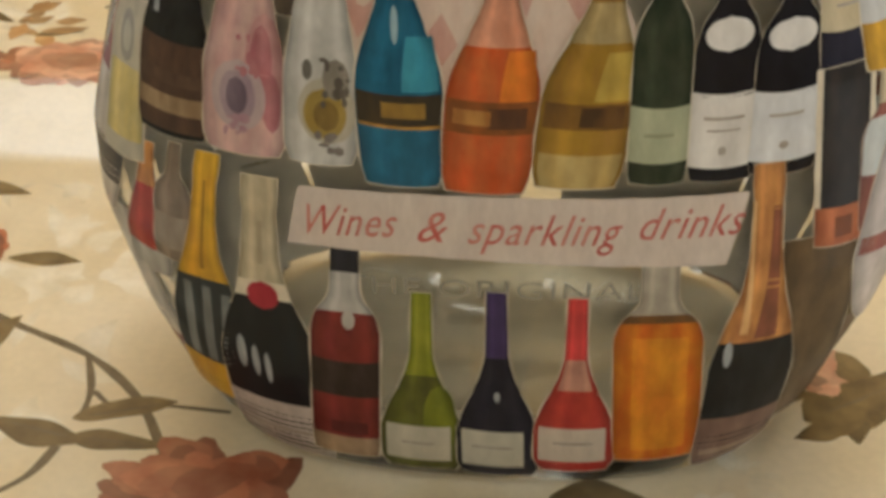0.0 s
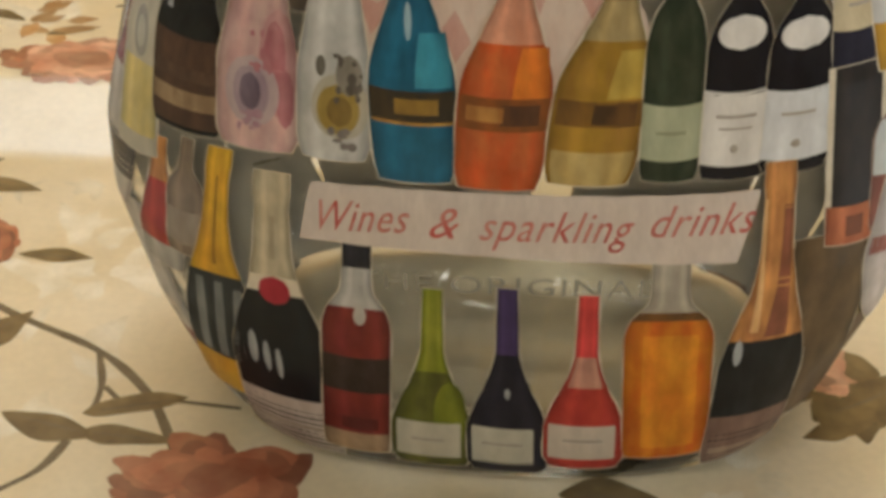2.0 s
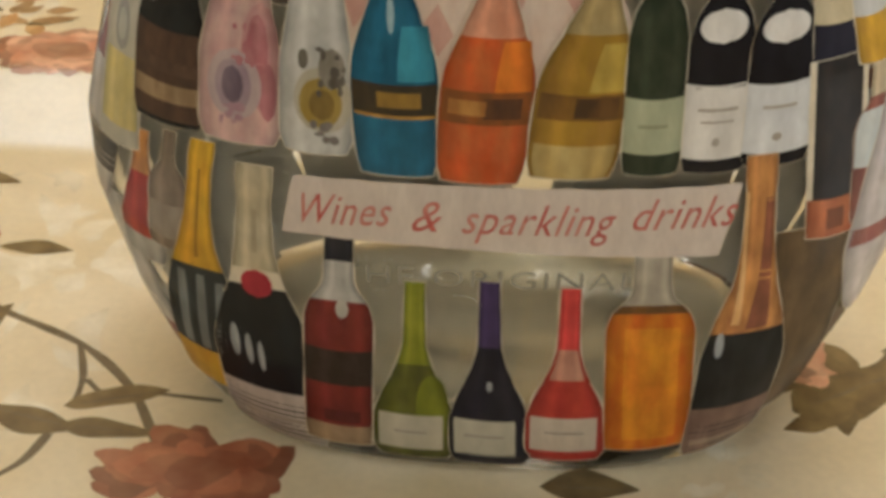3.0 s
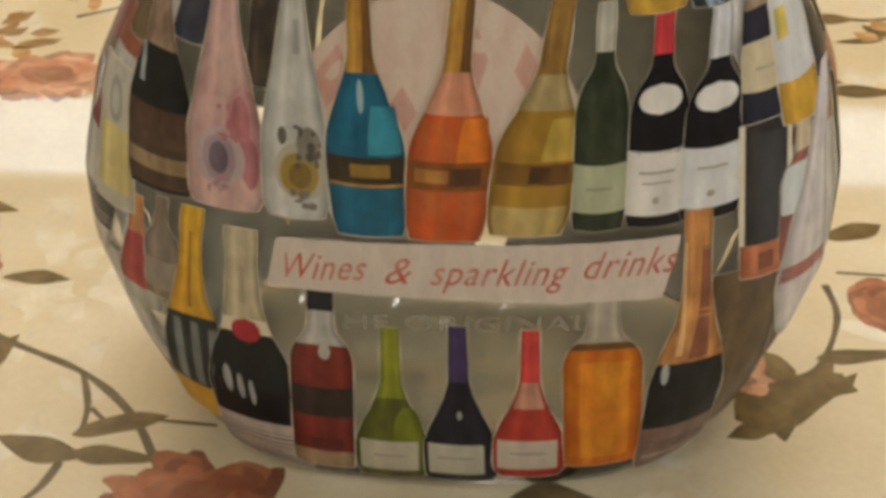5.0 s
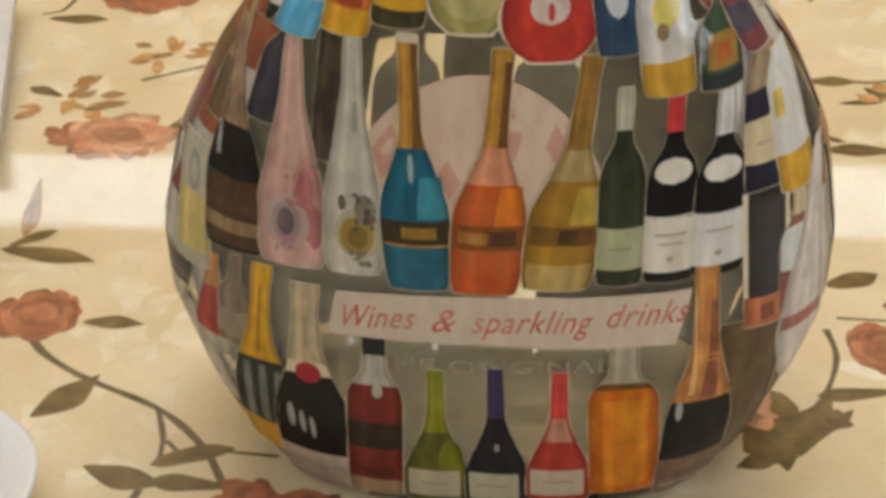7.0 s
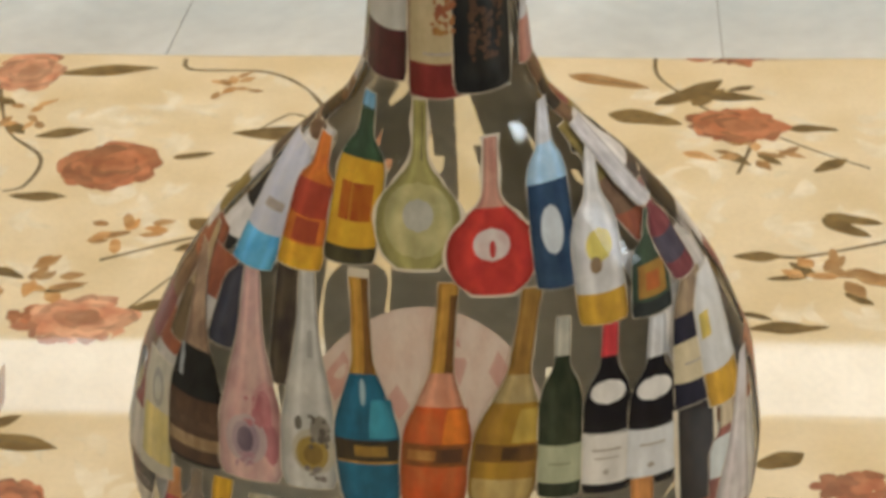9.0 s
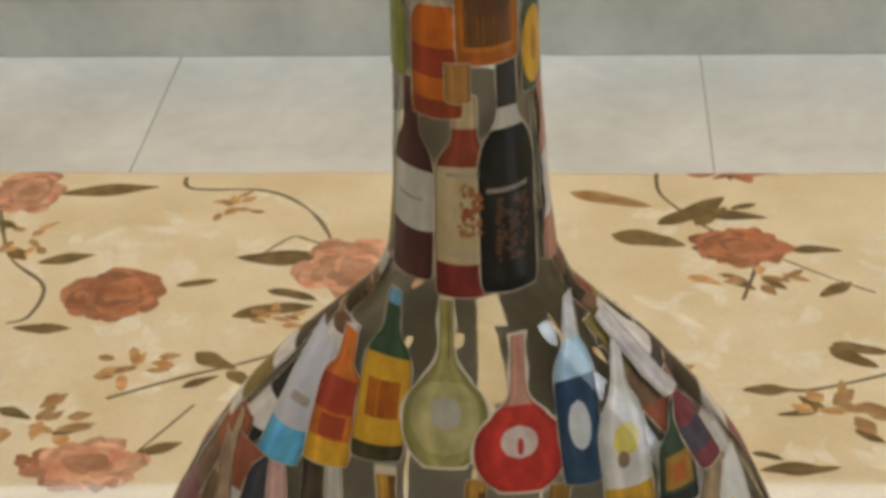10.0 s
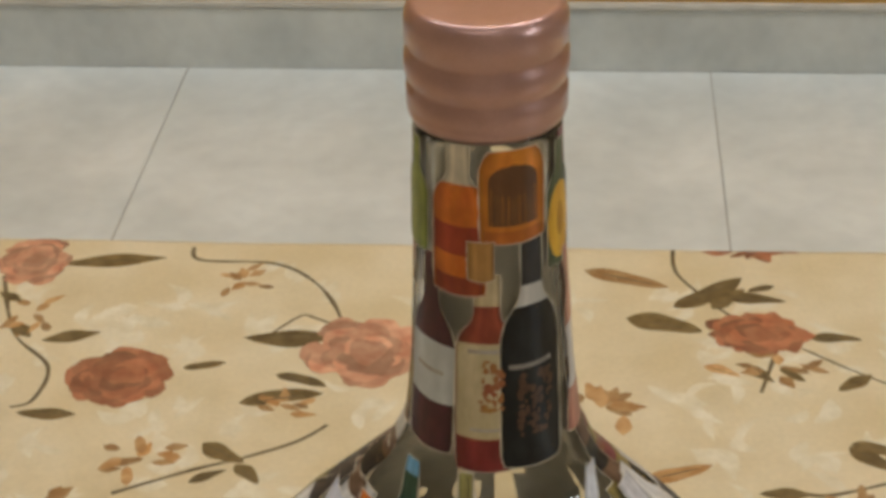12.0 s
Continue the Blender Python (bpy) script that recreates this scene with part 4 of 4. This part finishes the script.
cutout(CUT, "cut-out of a white bottle neck", "rect", 74, .1230, 80, .1400, .0060, [("glass", 0, 1, ((.55, .54, .55), (.4, .38, .4)), 1, 0, "")])
# on the neck
LAYER[0] = 0
cutout(CUT, "cut-out of a dark red bottle with a white label", "wine", -43, .1555, -43, .2000, .0122, [("glass", 0, 1, ((.08, .018, .025), (.05, .015, .02)), 1, 0, ""), ("label", .25, .55, ((.54, .56, .58), (.46, .48, .5)), 1, 0, ""), ("bar", .4, .42, BAR, .6, 0, "")], .0003)
cutout(CUT, "cut-out of a rum bottle with a cream label", "square", -1.9, .1530, 1.5, .1975, .0120, [("liquid", 0, .84, ((.26, .055, .03), (.2, .04, .025)), 1, 0, ""), ("foot", 0, .16, ((.20, .028, .026), (.15, .02, .02)), 1, 0, ""), ("label", .17, .65, ((.52, .44, .29), (.44, .36, .22)), .96, 0, ""), ("bar", .21, .225, BAR, .5, 0, ""), ("bar", .6, .62, BAR, .6, 0, ""), ("neck_glass", .84, 1, ((.50, .40, .25), (.42, .33, .2)), 1, 0, "")] + speckle("emblem", .3, .56, -.2, .6, ((.28, .09, .05), (.36, .2, .06)), 46, .10), .0003)
cutout(CUT, "cut-out of a black bottle with a white collar", "wine", 29.1, .1535, 35, .2050, .0132, [("glass", 0, .74, BLACK, 1, 0, ""), ("bar", .44, .46, ((.3, .27, .25), (.2, .18, .16)), .7, -.05, ""), ("collar", .7, .79, ((.52, .50, .48), (.44, .42, .4)), 1, 0, ""), ("cap", .79, 1, ((.02, .018, .02), (.04, .035, .035)), 1, 0, "")] + speckle("picture", .12, .4, -.5, .7, ((.06, .03, .02), (.11, .06, .04)), 60, .10), .0003)
cutout(CUT, "cut-out of an orange aperitif bottle with a red band", "square", -20.4, .1930, -19, .2245, .0108, [("liquid", 0, .74, ((.55, .15, .02), (.48, .11, .02)), 1, 0, ""), ("band", .28, .48, ((.32, .05, .02), (.26, .04, .02)), 1, 0, ""), ("foot", 0, .13, ((.22, .04, .02), (.3, .06, .02)), .9, 0, ""), ("neck_glass", .74, 1, ((.55, .48, .38), (.45, .39, .3)), 1, 0, "")], .0003)
cutout(CUT, "cut-out of a flat amber bottle with a dark arched label", "arch", 21.7, .2045, 22, .2235, .0128, [("liquid", 0, 1, ((.56, .20, .025), (.48, .14, .02)), 1, 0, ""), ("label", .2, .66, ((.10, .045, .02), (.16, .07, .025)), .74, 0, ""), ("label", .48, .84, ((.10, .045, .02), (.14, .06, .025)), .74, 0, "oval"), ("foot", 0, .14, ((.42, .13, .02), (.36, .1, .02)), .9, 0, "")], .0003)
cutout(CUT, "cut-out of a green bottle with a yellow oval label", "square", 66, .1960, 68, .2220, .0085, [("glass", 0, 1, ((.07, .09, .05), (.05, .07, .04)), 1, 0, ""), ("label", .02, .66, YELLOW_INK, .95, 0, "oval"), ("lettering", .2, .5, ((.4, .2, .02), (.5, .28, .02)), .3, 0, "oval")], .0002)
cutout(CUT, "cut-out of a bright green bottle", "wine", -62, .200, -62, .2230, .0080, [("glass", 0, 1, ((.20, .24, .04), (.16, .19, .04)), 1, 0, "")], .0002)
cutout(CUT, "cut-out of a white and rose bottle", "wine", 74, .1560, 74, .1980, .0085, [("glass", 0, 1, ((.44, .20, .16), (.36, .16, .13)), 1, 0, ""), ("label", .22, .56, ((.56, .55, .58), (.48, .47, .5)), 1, 0, "")], .0002)
cutout(CUT, "cut-out of an amber bottle neck", "rect", -3, .1965, -3, .2045, .0050, [("glass", 0, 1, ((.42, .22, .07), (.32, .16, .05)), 1, 0, "")], .0002)


# ---- the written strip and the raised lettering ----
def flat_text(body, shear):
    cu = bpy.data.curves.new("lettering", "FONT")
    cu.body, cu.shear, cu.resolution_u, cu.align_x = body, shear, 3, "CENTER"
    cu.space_character = 1.08
    tmp = bpy.data.objects.new("lettering", cu)
    me = bpy.data.meshes.new_from_object(tmp)
    bpy.data.objects.remove(tmp)
    bm = bmesh.new()
    bm.from_mesh(me)
    bpy.data.meshes.remove(me)
    xs = [v.co.x for v in bm.verts]
    mid, wide = (min(xs) + max(xs)) / 2, max(xs) - min(xs)
    for v in bm.verts:
        v.co.x = (v.co.x - mid) / wide
        v.co.y /= wide
    return bm


def strip_at(u, v):
    """Angle (degrees) and height on the written strip: u from its left end, v from its lower edge, both 0 to 1."""
    low, high = (-25.2 + 58.5 * u, 0.0511 - 0.0011 * u), (-23.4 + 59.3 * u, 0.0621 + 0.0012 * u)
    return low[0] + (high[0] - low[0]) * v, low[1] + (high[1] - low[1]) * v


bm = bmesh.new()
rows = []
for i in range(7):
    v = i / 6
    row = []
    for j in range(61):
        th, z = strip_at(j / 60, v)
        row.append(bm.verts.new(skin(math.radians(th), z + 0.00012 * math.sin(j * 0.9) * (v - 0.5), 0.00112 + 0.00025 * max(0.0, 1 - j / 4) ** 2)))
    rows.append(row)
for a, b in zip(rows, rows[1:]):
    for j in range(60):
        bm.faces.new((a[j], a[j + 1], b[j + 1], b[j]))
banner = part("written_strip", bm, ink((0.66, 0.58, 0.53), (0.58, 0.50, 0.46), round_=0.0), bottle, "white paper strip with red script")
for word, t0, t1, base_z, rise in (("Wines", -22.2, -9.9, 0.0537, 0.0010), ("&", -7.3, -3.4, 0.0537, 0.0002), ("sparkling", -0.9, 18.7, 0.0541, 0.0006), ("drinks", 20.9, 35.4, 0.0556, 0.0004)):
    bm = flat_text(word, 0.42)
    tall = max(v.co.y for v in bm.verts) - max(0.0, min(v.co.y for v in bm.verts))
    for v in bm.verts:
        v.co = skin(math.radians((t0 + t1) / 2 + (t1 - t0) * v.co.x), base_z + rise * v.co.x + v.co.y / tall * 0.0057, 0.00119)
    part("word", bm, ink((0.50, 0.10, 0.09), (0.60, 0.26, 0.22), round_=0.0), banner, "red script lettering", smooth=False)
bm = flat_text("THE ORIGINAL", 0.0)
for v in bm.verts:
    v.co = skin(math.radians(2.4 + 40 * v.co.x), 0.0428 + 0.0012 * v.co.x + v.co.y * 0.036, 0.0004)
part("raised_lettering", bm, mat("raised_glass_letters", (0.33, 0.30, 0.24), 0.2, coat=0.4), bottle, "raised glass lettering", smooth=False)

# pictures pasted edge to edge round the sides and the back
LAYER[0] = 0
TONES = (((.03, .03, .035), (.06, .05, .05)), ((.30, .10, .05), (.2, .06, .04)), ((.50, .48, .46), (.40, .38, .36)), ((.14, .11, .04), (.24, .18, .06)), ((.10, .06, .04), (.18, .11, .07)), ((.20, .05, .06), (.12, .03, .04)), ((.012, .012, .014), (.03, .03, .03)), ((.62, .60, .58), (.5, .48, .46)))
for zb, zt, wide, first in ((0.002, 0.047, 0.0175, 0.072), (0.044, 0.086, 0.0170, 0.080), (0.083, 0.115, 0.0145, 0.060), (0.112, 0.140, 0.0110, 0.046), (0.137, 0.158, 0.0100, 0.026), (0.156, 0.190, 0.0105, 0.0235), (0.188, 0.2235, 0.0100, 0.0225)):
    around = arcs((zb + zt) / 2)[-1] * 2
    count = int((around - 2 * first) / (wide * 1.0))
    for k in range(count + 1):
        LAYER[0] = k % 3
        d = first + (around - 2 * first) * k / count
        low, high = (math.degrees(beside(0, z, (d if d < around / 2 else d - around) * arcs(z)[-1] * 2 / around)) for z in (zb, zt))
        tone = spots.choice(TONES)
        pieces = [("glass", 0, 1, tone, 1, 0, ""), ("label", 0.15, spots.uniform(0.35, 0.5), spots.choice(TONES), 1, 0, ""), ("foil", spots.uniform(0.6, 0.75), 1, spots.choice(TONES), 1, 0, "")]
        cutout(CUT, "cut-out of a bottle on the flask's side and back", spots.choice(("square", "rect", "rect")), low, zb + spots.uniform(-0.001, 0.002), high, zt + spots.uniform(-0.002, 0.002), wide * spots.uniform(0.95, 1.1), pieces, coarse=True)

# ---- ceiling lights ----
# assumed fixtures, out of view; the one at y -1.3 only houses the fill
for ly in (0.95, -1.3):
    fit_x, half = (0.0, 1.34) if ly > 0 else (-0.1, 0.8)
    light = new("unseen_ceiling_light")
    light.location = (fit_x, ly, CEIL)
    tagged(light, "assumed long white ceiling tube light, out of view", "ceiling light", group="ceiling lights")
    part("housing", box(-half, -0.14, -0.035, half, 0.14, 0.0, 0.004), WHITE, light, smooth=False)
    for k in (-0.08, 0, 0.08):
        part("tube", box(-half + 0.05, k - 0.013, -0.055, half - 0.05, k + 0.013, -0.0355, 0.006), GLOW, light)

# ---- floor tiles ----
tile_mesh = None
for i in range(-4, 5):
    for j in range(-6, 1):
        x0, y1 = JX + i * TW, WALL_Y - 0.0125 + j * TW
        if abs(x0 + TW / 2) > 2.5:
            continue
        if tile_mesh is None:
            ob = link_mesh("floor_tile", box(0.0008, -TW + 0.0008, -0.0025, TW - 0.0008, -0.0008, 0, 0.0006), TILE, floor, smooth=False)
            tile_mesh = ob.data
        else:
            ob = new("floor_tile", tile_mesh)
            ob.parent = floor
        ob.location = (x0, y1, FLOOR)
